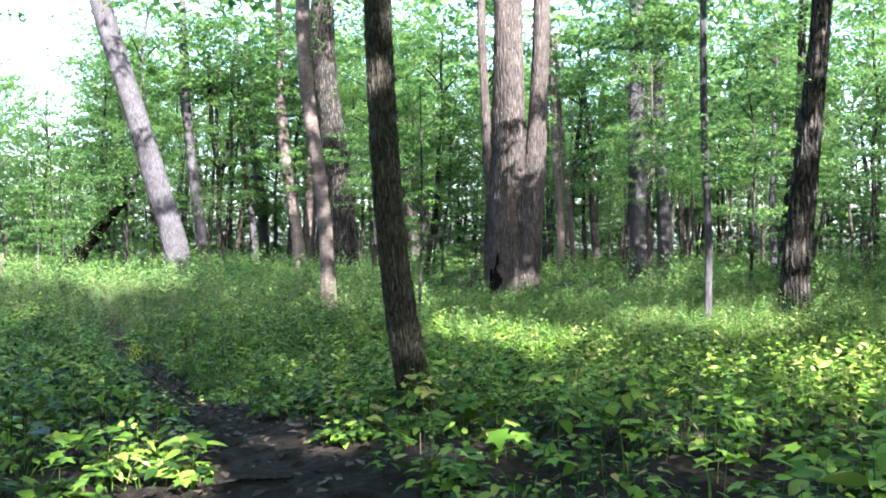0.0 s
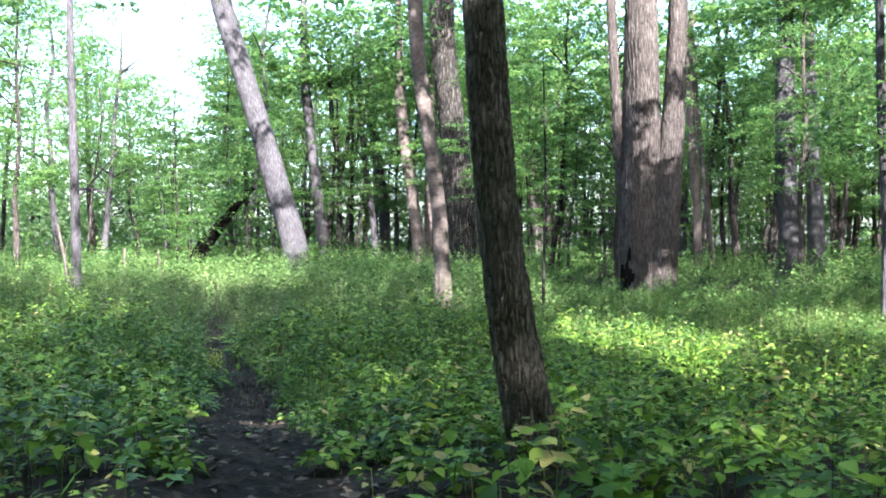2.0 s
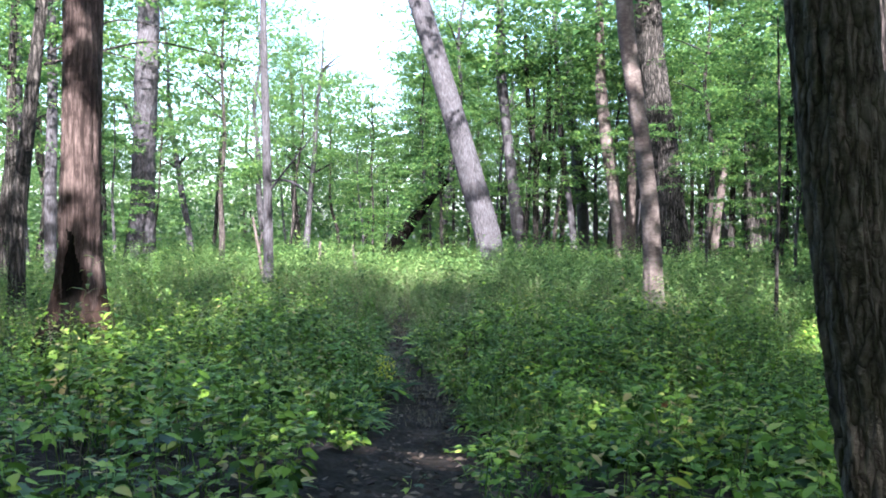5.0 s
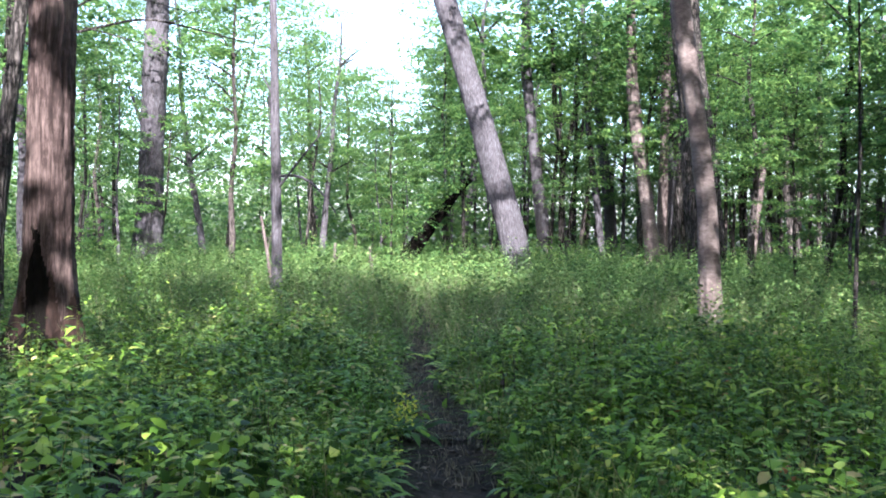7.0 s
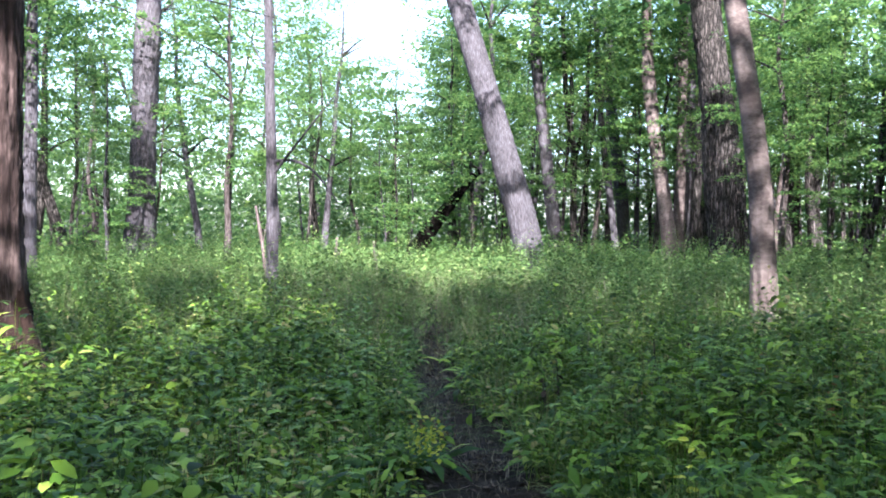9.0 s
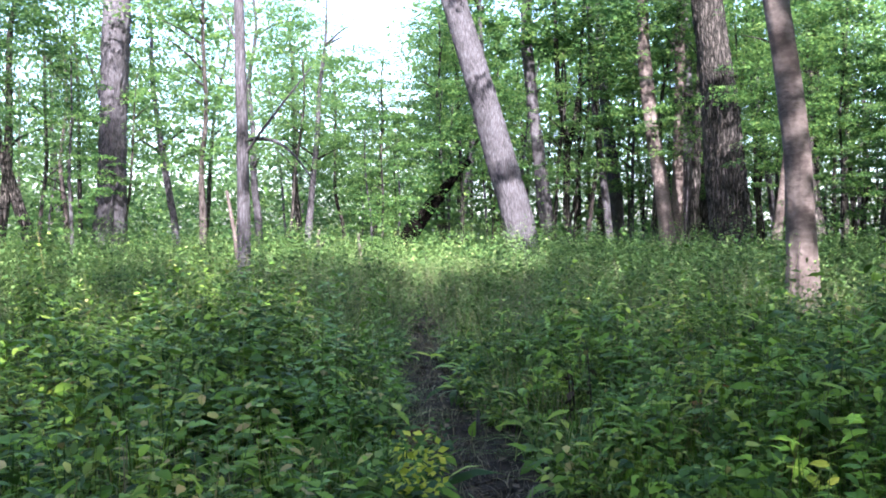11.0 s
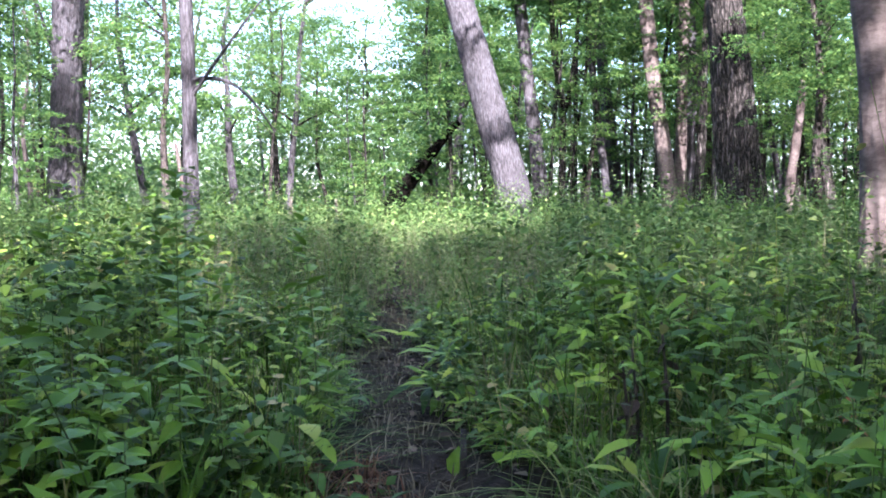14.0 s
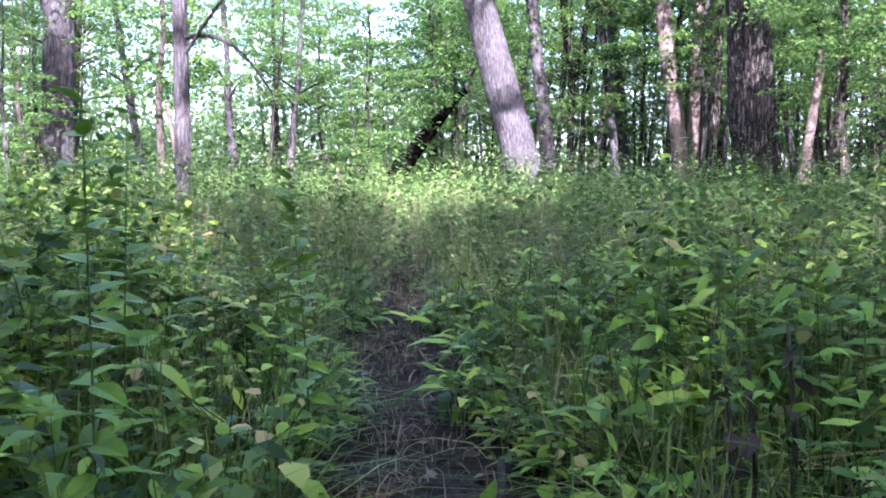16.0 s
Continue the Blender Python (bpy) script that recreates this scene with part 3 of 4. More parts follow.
def dead_stub(at, height, r, lean, label):
    z = float(ground(*at))
    top = tagged(empty("dead_stub", (*at, z)), label, "dead wood")
    q = line([(0, 0, -0.08), (lean * 0.4, 0, height * 0.5), (lean, 0, height)], 0.08)
    mesh_object("stub", *tube(q, np.linspace(r, r * 0.55, len(q)), 12, 0.1, 4, 3), M_BARK_PALE, top)
    w = line([(lean * 0.5, 0, height * 0.55), (lean + 0.25, 0.05, height * 0.8)], 0.06)
    mesh_object("twig", *tube(w, np.linspace(r * 0.35, 0.006, len(w)), 6), M_BARK_PALE, top)


dead_stub((-15.55, 28.1), 1.3, 0.07, 0.05, "pale broken stub of a dead sapling in the weeds")
dead_stub((-15.0, 29.6), 1.2, 0.06, -0.1, "short pale dead stub rising from the weeds")
dead_stub((-13.2, 21.6), 2.0, 0.05, -0.35, "thin leaning whitish dead sapling beside the grey pole")

# pale dead branches fallen in the weeds by the forked tree
top = tagged(empty("dead_branch", (0.56, 30.5, float(ground(0.56, 30.5)))), "whitish dead branch with bare twigs lying in the weeds", "dead wood")
for k, (a, b, r) in enumerate((((-0.7, 0, 0.0), (0.2, 0.1, 1.5), 0.045), ((-0.3, 0, 0.1), (-0.55, 0.1, 1.75), 0.03), ((-0.1, 0, 0.4), (0.75, 0, 1.25), 0.03), ((-0.2, 0, 0.5), (0.1, 0.2, 1.9), 0.022), ((0.9, 0, -0.05), (0.35, 0, 1.3), 0.03))):
    q = line([a, ((a[0] + b[0]) / 2 + 0.06, 0, (a[2] + b[2]) / 2), b], 0.1)
    mesh_object("branch", *tube(q, np.linspace(r, 0.008, len(q)), 8, 0.08, 3, k), M_BARK_PALE, top)

# low leafy spray of the slim tree
rng = np.random.default_rng(12)
c = np.array([(-0.8, 0.4, 3.5), (-1.2, 0.8, 3.45), (-1.6, 1.1, 3.4), (-0.5, 0.9, 3.7), (-1.9, 1.5, 3.6), (-0.2, 1.3, 3.75), (0.4, 1.2, 3.9)])
p, h = spray_points(rng, c, np.full(len(c), 0.5), 40, 0.12)
mesh_object("foliage", *leaves(LEAF_BROAD, p, h - np.pi / 2, rng.normal(-0.25, 0.25, len(p)), rng.normal(0, 0.3, len(p)), 0.1 * rng.uniform(0.7, 1.3, len(p))), M_TREE_LEAF, near_tree, False)

# fire scar at the foot of the dead trunk
me = next(c for c in snag.children if c.name.startswith("trunk")).data
me.materials.append(M_CHAR_SHADE)
me.materials.append(M_ROT)
for q in me.polygons:
    c = q.center
    side = math.atan2(c.y, c.x) + 1.35
    if c.z < 1.0 + 0.2 * math.sin(4 * side) + 0.15 * math.sin(9 * side + 2):
        q.material_index = 2
    if c.z < 1.75 + 0.25 * math.sin(9 * c.z + 3 * side) and abs(math.remainder(side, 6.2832)) < 0.8 - 0.3 * c.z + 0.12 * math.sin(7 * c.z):
        q.material_index = 1

# dark of a hollow at the left foot, painted on without a cavity
for piece in forked.children:
    if piece.name.startswith(("trunk", "stem")):
        piece.data.materials.append(M_CHAR_SHADE)
        for q in piece.data.polygons:
            c = q.center
            if c.y < 0.15 and -1.2 < c.x < -0.28 + 0.1 * math.sin(9 * c.z) and c.z < 1.25 + 0.3 * math.sin(13 * c.x) + 0.2 * math.sin(31 * c.x):
                q.material_index = 1

# leaning dead trunk, overgrown
log_root = tagged(empty("leaning_log", (-16.6, 34.4, float(ground(-16.6, 34.4)))), "dark dead trunk leaning up out of the undergrowth", "log")
spine = line([(0, 0, -0.1), (0.9, 0.4, 1.5), (2.3, 1.0, 3.4), (2.6, 1.15, 3.7)], 0.12)
# near-black colour stands in for the shade the log lies in
mesh_object("log", *tube(spine, np.linspace(0.36, 0.1, len(spine)), 28, 0.05, 11, 4), M_CHAR_SHADE, log_root)
spine = line([(2.4, 1.05, -0.1), (2.35, 1.05, 2.6), (2.25, 1.1, 4.4)], 0.2)
mesh_object("prop", *tube(spine, np.linspace(0.09, 0.05, len(spine)), 12, 0.03, 5, 6), M_BARK_DARK, log_root)
rng = np.random.default_rng(61)
u = rng.uniform(0.5, 1.0, 14)
c = np.stack([np.interp(u, [0, 0.4, 1], [0, 0.9, 2.6]), np.interp(u, [0, 0.4, 1], [0, 0.4, 1.15]) - 0.25, np.interp(u, [0, 0.4, 1], [0.1, 1.5, 3.7])], -1) + rng.normal(0, 0.2, (14, 3)) + np.array([-0.3, 0.1, 0.3])
p, h = spray_points(rng, c, np.full(len(c), 0.35), 18, 0.4)
mesh_object("creeper", *leaves(LEAF_BROAD, p, h - np.pi / 2, rng.normal(-0.6, 0.3, len(p)), rng.normal(0, 0.4, len(p)), 0.15 * rng.uniform(0.7, 1.3, len(p))), M_TREE_LEAF, log_root, False)

# leafy cover over the log, floated sunward so it also shades the wood
c = np.stack([np.linspace(0.2, 2.8, 22), np.linspace(0.0, 1.1, 22), np.linspace(0.6, 3.8, 22)], -1) + np.array([0.6, -1.2, 1.3]) + rng.normal(0, 0.3, (22, 3))
p, h = spray_points(rng, c, np.full(len(c), 0.6), 60, 0.12)
mesh_object("foliage", *leaves(LEAF_BROAD, p, h - np.pi / 2, rng.normal(-0.3, 0.3, len(p)), rng.normal(0, 0.3, len(p)), 0.13 * rng.uniform(0.7, 1.3, len(p))), M_TREE_LEAF, log_root, False)

# ---- woods behind ----
def bearing(x, y):
    return np.degrees(np.arctan2(-(x + 1.4), y - 5.1))


def young_tree(kind, seed):
    """A forest tree with a slim trunk, limbs and flat leaf sprays from low down."""
    rng = np.random.default_rng(seed)
    h = (13.0, 10.0, 6.5)[kind]
    r0 = (0.2, 0.12, 0.06)[kind]
    top = tagged(empty("tree", (0, 0, 0)), ("tall slim forest tree with layered green foliage", "young forest tree with leafy side sprays", "leafy green understorey sapling")[kind], "tree", "trees of the wood")
    lean = rng.normal(0, 0.05, 2)
    pts = [(0, 0, -0.15)] + [(lean[0] * z + rng.normal(0, 0.1), lean[1] * z + rng.normal(0, 0.1), z) for z in np.linspace(1.5, h, 6)]
    p = line(pts, 0.4)
    mesh_object("trunk", *tube(p, np.linspace(r0, r0 * 0.25, len(p)), 9, 0.04, 4, seed, 0.3), (M_BARK_GREY, M_BARK_DARK, M_BARK_BROWN)[seed % 3], top)
    for k in range((5, 5, 3)[kind]):
        z = rng.uniform(0.3, 0.85) * h
        a = rng.uniform(0, 6.28)
        b = np.array([np.interp(z, p[:, 2], p[:, 0]), np.interp(z, p[:, 2], p[:, 1]), z])
        e = (1.6, 1.3, 0.8)[kind] * rng.uniform(0.7, 1.3)
        q = line([b, b + (0.5 * e * np.cos(a), 0.5 * e * np.sin(a), 0.35 * e), b + (e * np.cos(a), e * np.sin(a), 0.5 * e)], 0.25)
        mesh_object("limb", *tube(q, np.linspace(r0 * 0.35, 0.012, len(q)), 6), M_BARK_DARK, top)
    low, spread, sprays, per = ((4.2, 3.0, 112, 135), (3.2, 2.4, 98, 125), (0.5, 1.5, 48, 120))[kind]
    mesh_object("crown", *crown_mesh_data(rng, sprays, per, low, h + 0.5, spread, (0.112, 0.108, 0.095)[kind]), M_TREE_LEAF, top, False)
    return top


spots = []
rng = np.random.default_rng(21)
tries = 0
while len(spots) < 120 and tries < 20000:
    tries += 1
    d, b = rng.uniform(22, 66), rng.uniform(-50, 72)
    x, y = -1.4 - d * math.sin(radians(b)), 5.1 + d * math.cos(radians(b))
    near_limit = np.interp(b, [-50, -14, -8, 24, 33, 40, 72], [25, 27, 37, 39, 40, 27, 22])
    if d < near_limit or any((x - u) ** 2 + (y - v) ** 2 < 2.6 ** 2 for u, v, _ in spots):
        continue
    kind = rng.choice([0, 1, 2], p=[0.45, 0.35, 0.2])
    if 25.0 < b < 31.5:
        kind = 2
        if d < 36 or rng.random() < 0.2:
            continue
    elif b >= 31.5 and rng.random() < 0.46:
        continue
    spots.append((x, y, int(kind)))
for i in range(34):
    d, b = rng.uniform(40, 68), rng.uniform(-48, 21)
    spots.append((-1.4 - d * math.sin(radians(b)), 5.1 + d * math.cos(radians(b)), int(rng.choice([0, 0, 1]))))
spots += [(-1.5, 31.2, 1), (0.9, 30.4, 1), (-3.5, 33.2, 1), (-2.2, 32.5, 2), (-1.3, 34.5, 2), (-0.8, 31.0, 2), (0.4, 32.5, 2), (7.6, 23.0, 2), (9.4, 23.8, 2), (11.5, 22.5, 2), (-19.5, 41.0, 2), (-20.8, 43.5, 2), (-22.5, 44.0, 1), (-25.5, 46.5, 1), (-28.5, 47.0, 0), (-14.2, 38.5, 2), (-16.3, 39.0, 2), (-13.2, 36.8, 2), (-15.4, 37.0, 2), (-18.2, 37.2, 2), (-17.0, 40.5, 1)]
masters = {}
for i, (x, y, kind) in enumerate(spots):
    key = (kind, i % 4)
    m = pose(x, y, float(ground(x, y)), 0, 0, float(rng.uniform(0, 360)))
    if key not in masters:
        masters[key] = young_tree(kind, 100 + kind * 10 + i % 4)
        masters[key].matrix_basis = m
    else:
        copy_thing(masters[key], m)

# thin trees of the wood, their crowns lost in the foliage
def thin_tree(seed):
    rng = np.random.default_rng(seed)
    h, r0 = rng.uniform(9, 14), rng.uniform(0.07, 0.15)
    top = tagged(empty("thin_tree", (0, 0, 0)), "thin bare-stemmed dark tree deep in the wood", "tree", "thin trees of the wood")
    l = rng.normal(0, 0.05, 2)
    p = line([(0, 0, -0.15)] + [(l[0] * z + rng.normal(0, 0.12), l[1] * z + rng.normal(0, 0.12), z) for z in np.linspace(2, h, 5)], 0.5)
    mesh_object("trunk", *tube(p, np.linspace(r0, 0.04, len(p)), 8, 0.04, 3, seed, 0.3), (M_BARK_DARK, M_BARK_GREY, M_BARK_DARK, M_BARK_BROWN)[seed % 4], top)
    for k in range(4):
        z, a, e = rng.uniform(0.35, 0.9) * h, rng.uniform(0, 6.28), rng.uniform(0.8, 1.8)
        b = np.array([np.interp(z, p[:, 2], p[:, 0]), np.interp(z, p[:, 2], p[:, 1]), z])
        q = line([b, b + (0.5 * e * np.cos(a), 0.5 * e * np.sin(a), 0.5 * e), b + (e * np.cos(a), e * np.sin(a), 0.8 * e)], 0.3)
        mesh_object("limb", *tube(q, np.linspace(r0 * 0.4, 0.012, len(q)), 5), M_BARK_DARK, top)
    return top


rng = np.random.default_rng(5)
stems = []
for i in range(190):
    d, b = rng.uniform(40, 66), rng.uniform(-48, 70)
    if 23.5 < b < 33 or (b > 33 and rng.random() < 0.5):
        continue
    x, y = -1.4 - d * math.sin(radians(b)), 5.1 + d * math.cos(radians(b))
    m = pose(x, y, float(ground(x, y)), 0, 0, float(rng.uniform(0, 360)))
    if len(stems) < 8:
        stems.append(thin_tree(300 + i))
        stems[-1].matrix_basis = m
    else:
        copy_thing(stems[i % 8], m)

# far woods all round
def leaf_cloud(rng, n, dist, height, size, around, keep, broken=False):
    d, b = rng.uniform(*dist, n), rng.uniform(*around, n)
    zc = rng.uniform(0, 1, n) ** 0.9
    x, y = -1.4 - d * np.sin(np.radians(b)), 5.1 + d * np.cos(np.radians(b))
    tall = height * (0.86 + 0.14 * np.sin(b * 0.35 + 1) * np.cos(b * 0.13 + d * 0.1))
    z = ground(x, y) + zc * tall
    ok = keep(b, z, d)
    c = np.stack([x, y, z], -1)[ok]
    p, h = spray_points(rng, c, rng.uniform(0.5, 1.4, len(c)), 14, 0.25)
    if broken:
        hit = in_break(p)
        p, h = p[~hit], h[~hit]
    m = len(p)
    return leaves(LEAF_FAR, p, h - np.pi / 2, rng.normal(-0.3, 0.5, m), rng.normal(0, 0.6, m), size * rng.uniform(0.6, 1.3, m))


def not_gap(b, z, d):
    up = np.degrees(np.arctan2(z - 1.2, d))
    half = 0.4 + 2.5 * smooth(8.5, 14, up)
    gap = (np.abs(b - 26.9 - 2.9 * smooth(9, 15, up) - 0.8 * np.sin(z * 0.9)) < half) & (up > 8.0 + 1.2 * np.sin(b * 2.3))
    thin = (b > 33) & (np.sin(b * 2.1 + z * 1.3) + np.sin(b * 0.9 - z * 0.7 + d * 0.4) > 0.5) & (z > 5)
    return ~(gap | thin)


v, f = leaf_cloud(np.random.default_rng(3), 6200, (58, 85), 23, 0.4, (22, 76), not_gap)
tagged(mesh_object("far_woods", v, f, M_HAZED_LEAF, None, False), "distant woodland foliage in green paled for haze", "trees", kind="stuff")
v, f = leaf_cloud(np.random.default_rng(23), 3000, (50, 82), 9, 0.34, (22, 76), not_gap)
tagged(mesh_object("far_woods", v, f, M_HAZED_LEAF, None, False), "undergrowth beyond the clearing in green paled for haze", "trees", kind="stuff")
v, f = leaf_cloud(np.random.default_rng(13), 8800, (58, 85), 23, 0.4, (-55, 22), not_gap)
tagged(mesh_object("far_woods", v, f, M_TREE_LEAF, None, False), "distant darker green woodland foliage", "trees", kind="stuff")
# unseen wall of leaves behind, thickened to keep low light off the trunks
v, f = leaf_cloud(np.random.default_rng(4), 11000, (20, 60), 13, 0.85, (76, 305), lambda b, z, d: z > 0, True)
tagged(mesh_object("far_woods", v, f, M_HAZED_LEAF, None, False), "unseen leaf wall behind the walk, added to block light", "trees", kind="stuff")
v, f = leaf_cloud(np.random.default_rng(8), 4200, (60, 84), 5.5, 0.42, (-55, 76), lambda b, z, d: z > -9)
tagged(mesh_object("far_woods", v, f, M_TREE_LEAF, None, False), "dark undergrowth deep in the wood", "trees", kind="stuff")
# low shrub layer at the wood's edge
v, f = leaf_cloud(np.random.default_rng(6), 3000, (29, 56), 1.5, 0.16, (-50, 72), lambda b, z, d: (np.sin(b * 1.1) + np.sin(b * 0.37 + 2) > -0.5) & ~((b > 26.5) & (b < 30.5) & (d < 45)))
tagged(mesh_object("shrub_layer", v, f, M_TREE_LEAF, None, False), "low green shrubs along the wood's edge", "shrubs", kind="stuff")

# leaf sprays added overhead, mostly out of view, to block sun; broken by gaps
rng = np.random.default_rng(9)
for n, y0, y1, per, size in ((2700, -36, 13, 36, 0.44), (1300, 12, 38, 40, 0.27), (500, 40, 76, 30, 0.5)):
    c = np.stack([rng.uniform(-28, 38, n), rng.uniform(y0, y1, n), rng.uniform(9.5, 15.5, n)], -1)
    c = c[~((bearing(c[:, 0], c[:, 1]) > 24.5) & (c[:, 1] > 12)) & ~((c[:, 0] < -4) & (c[:, 1] > 6) & (c[:, 1] < 23))]
    c = c[~((np.abs(c[:, 0] + 4) < 10) & (np.abs(c[:, 1] - 9.5) < 5) & (np.sin(c[:, 0] * 7.3 + c[:, 1] * 11.7) > 0.5))]
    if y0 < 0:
        # more sprays placed sunward of the path-side herbs to shade them
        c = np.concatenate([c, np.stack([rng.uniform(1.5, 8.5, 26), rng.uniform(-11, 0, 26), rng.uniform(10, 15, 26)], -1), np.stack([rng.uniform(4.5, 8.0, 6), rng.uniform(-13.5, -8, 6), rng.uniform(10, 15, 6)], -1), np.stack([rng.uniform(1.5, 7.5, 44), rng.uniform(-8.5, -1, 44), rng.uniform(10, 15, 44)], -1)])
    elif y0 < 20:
        # more sprays shading the mid-field weeds, forked tree and leaning tree
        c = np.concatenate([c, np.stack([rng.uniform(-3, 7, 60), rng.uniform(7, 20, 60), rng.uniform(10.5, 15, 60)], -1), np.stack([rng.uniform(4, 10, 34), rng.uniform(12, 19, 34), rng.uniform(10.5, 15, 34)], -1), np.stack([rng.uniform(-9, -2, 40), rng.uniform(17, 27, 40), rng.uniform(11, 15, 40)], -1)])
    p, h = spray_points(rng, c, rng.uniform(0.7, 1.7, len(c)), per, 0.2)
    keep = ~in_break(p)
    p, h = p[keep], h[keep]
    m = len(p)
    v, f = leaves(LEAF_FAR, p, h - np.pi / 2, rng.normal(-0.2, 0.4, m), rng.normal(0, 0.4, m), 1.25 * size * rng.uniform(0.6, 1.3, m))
    tagged(mesh_object("shade_canopy", v, f, M_TREE_LEAF, None, False), "leaf sprays added overhead to shade the path and trunks", "foliage", kind="stuff")


# ---- undergrowth ----
def field(rng, n, x0, x1, y0, y1, density):
    x, y = rng.uniform(x0, x1, n), rng.uniform(y0, y1, n)
    ok = rng.uniform(0, 1, n) < density(x, y)
    return x[ok], y[ok]


def wedge(x, y):
    """Within what the walk ever sees."""
    b = np.degrees(np.arctan2(-x, y + 1.5))
    return ((b > -38) & (b < 62)).astype(float)


# trunks and bare patches among the herbs: place, radius
FREE_SPOTS = [(-0.29, 5.7, 0.26), (1.6, 26.9, 0.9), (-3.05, 19.0, 0.25), (-9.8, 12.4, 0.62), (-9.05, 11.75, 0.42), (-2.4, 12.35, 0.3), (-6.6, 11.0, 0.3), (-7.2, 12.9, 0.28), (-3.8, 13.5, 0.42), (-1.35, 7.5, 0.36), (-8.05, 11.6, 0.6), (-2.7, 9.9, 0.3), (-4.9, 8.7, 0.3), (-2.6, 11.3, 0.32), (-3.92, 10.12, 0.3)]


def clear(x, y):
    ok = np.ones_like(x)
    for u, w, r in FREE_SPOTS:
        ok *= ((x - u) ** 2 + (y - w) ** 2 > r * r)
    return ok


# where feet have gone, now beside and now on the path's middle
TROD_X, TROD_Y = [0.0, -0.05, -0.31, -0.45, -1.45, -2.55, -2.95, -3.5, -4.2], [0.0, 1.5, 2.9, 3.3, 5.15, 7.05, 8.0, 9.55, 11.0]


def bare(x, y):
    half = np.interp(y, [-2, 2.5, 4.5, 6, 10, 12, 14, 16, 18], [0.34, 0.33, 0.22, 0.19, 0.22, 0.36, 0.29, 0.2, 0.06]) * (1 + 0.3 * np.sin(y * 3.1))
    trod = np.abs(x - np.interp(y, TROD_Y, TROD_X))
    lo = np.interp(y, [3.5, 6.0], [0.15, 0.2])
    soil = np.maximum(np.maximum(smooth(-0.85, -0.45, wave(x, y, 1.45, 3.3)), smooth(14, 17, y)), 0.75 * (1 - smooth(3.5, 6, y)))
    return smooth(half * 0.75, half * 1.25, path_gap(x, y)) * np.where(y < 11.4, smooth(lo, lo + 0.13, trod), 1) * (0.06 + 0.94 * soil)


def clump(x, y):
    """Plants stand in tufts with dark soil between."""
    return 0.12 + 0.88 * smooth(-0.35, 0.5, wave(x, y, 7.9, 0.9) + 0.5 * wave(x, y, 4.3, 2.9))


def untrod(x, y):
    return (np.abs(x - np.interp(y, TROD_Y, TROD_X)) > 0.52) | (y > 11.6)


def tall(x, y):
    """Height of the weeds in metres."""
    far = 0.30 + 0.16 * smooth(5, 9, y) + 0.30 * smooth(9, 14, y) + 0.15 * smooth(18, 30, y)
    far = far * (1 - 0.4 * smooth(-2.0, 0.2, x) * (1 - smooth(4.5, 7.5, x)) * smooth(9, 14, y) * (1 - smooth(26.5, 29, y)))
    return far * (1 + 0.26 * wave(x, y, 0.6, 0.4) * 0.7) * (1 - 0.68 * (1 - smooth(0.2, 1.3, path_gap(x, y))) * (1 - smooth(17, 22, y)))


def herbs(rng, x, y, per, size, shape, mat, name, label, stem=True, lift=1.0, droop=-0.15, low=0.45, tilt=0.28):
    n = len(x)
    z = ground(x, y)
    ht = tall(x, y) * rng.uniform(0.3, 1.25, n) * lift * (1 + 0.28 * wave(x, y, 2.6, 2.2)) * (0.72 + 0.4 * clump(x, y))
    k = (np.arange(per)[None] + rng.uniform(0, 1, (n, per))) / per
    ph = rng.uniform(0, 6.28, (n, 1)) + np.arange(per)[None] * 2.4 + rng.normal(0, 0.3, (n, per))
    lean = rng.normal(0, 0.12, (n, 2)) * ht[:, None]
    up = low + (1 - low) * k ** 0.6
    off = 0.02 + 0.05 * rng.uniform(0, 1, (n, per))
    px = x[:, None] + lean[:, :1] * up + off * -np.sin(ph)
    py = y[:, None] + lean[:, 1:] * up + off * np.cos(ph)
    pz = z[:, None] + ht[:, None] * up
    s = size * rng.uniform(0.6, 1.25, (n, per)) * (1.15 - 0.55 * k) * rng.uniform(0.6, 1.4, (n, 1)) * (1 + 0.22 * wave(x, y, 1.7, 4.0))[:, None]
    parts = [leaves(shape, np.stack([px, py, pz], -1).reshape(-1, 3), ph.ravel(), rng.normal(droop, tilt, n * per), rng.normal(0, tilt, n * per), s.ravel())]
    if stem:
        w = 0.0014 + 0.0014 * rng.uniform(0, 1, n)
        a = rng.uniform(0, 3.14, n)
        b0 = np.stack([x, y, z - 0.02], -1)
        b1 = np.stack([x + lean[:, 0], y + lean[:, 1], z + ht], -1)
        tri = []
        for g in range(3):
            o = np.stack([np.cos(a + g * 2.09) * w, np.sin(a + g * 2.09) * w, 0 * w], -1)
            tri.append((b0 + o, b1 + o * 0.4))
        vs = np.stack([tri[0][0], tri[1][0], tri[2][0], tri[0][1], tri[1][1], tri[2][1]], 1).reshape(-1, 3)
        fs = np.array([(0, 1, 4), (0, 4, 3), (1, 2, 5), (1, 5, 4), (2, 0, 3), (2, 3, 5)])[None] + (np.arange(n) * 6)[:, None, None]
        parts.append((vs, fs.reshape(-1, 3)))
    return tagged(mesh_object(name, *join(parts), mat, None, False), label, "plants", kind="stuff")


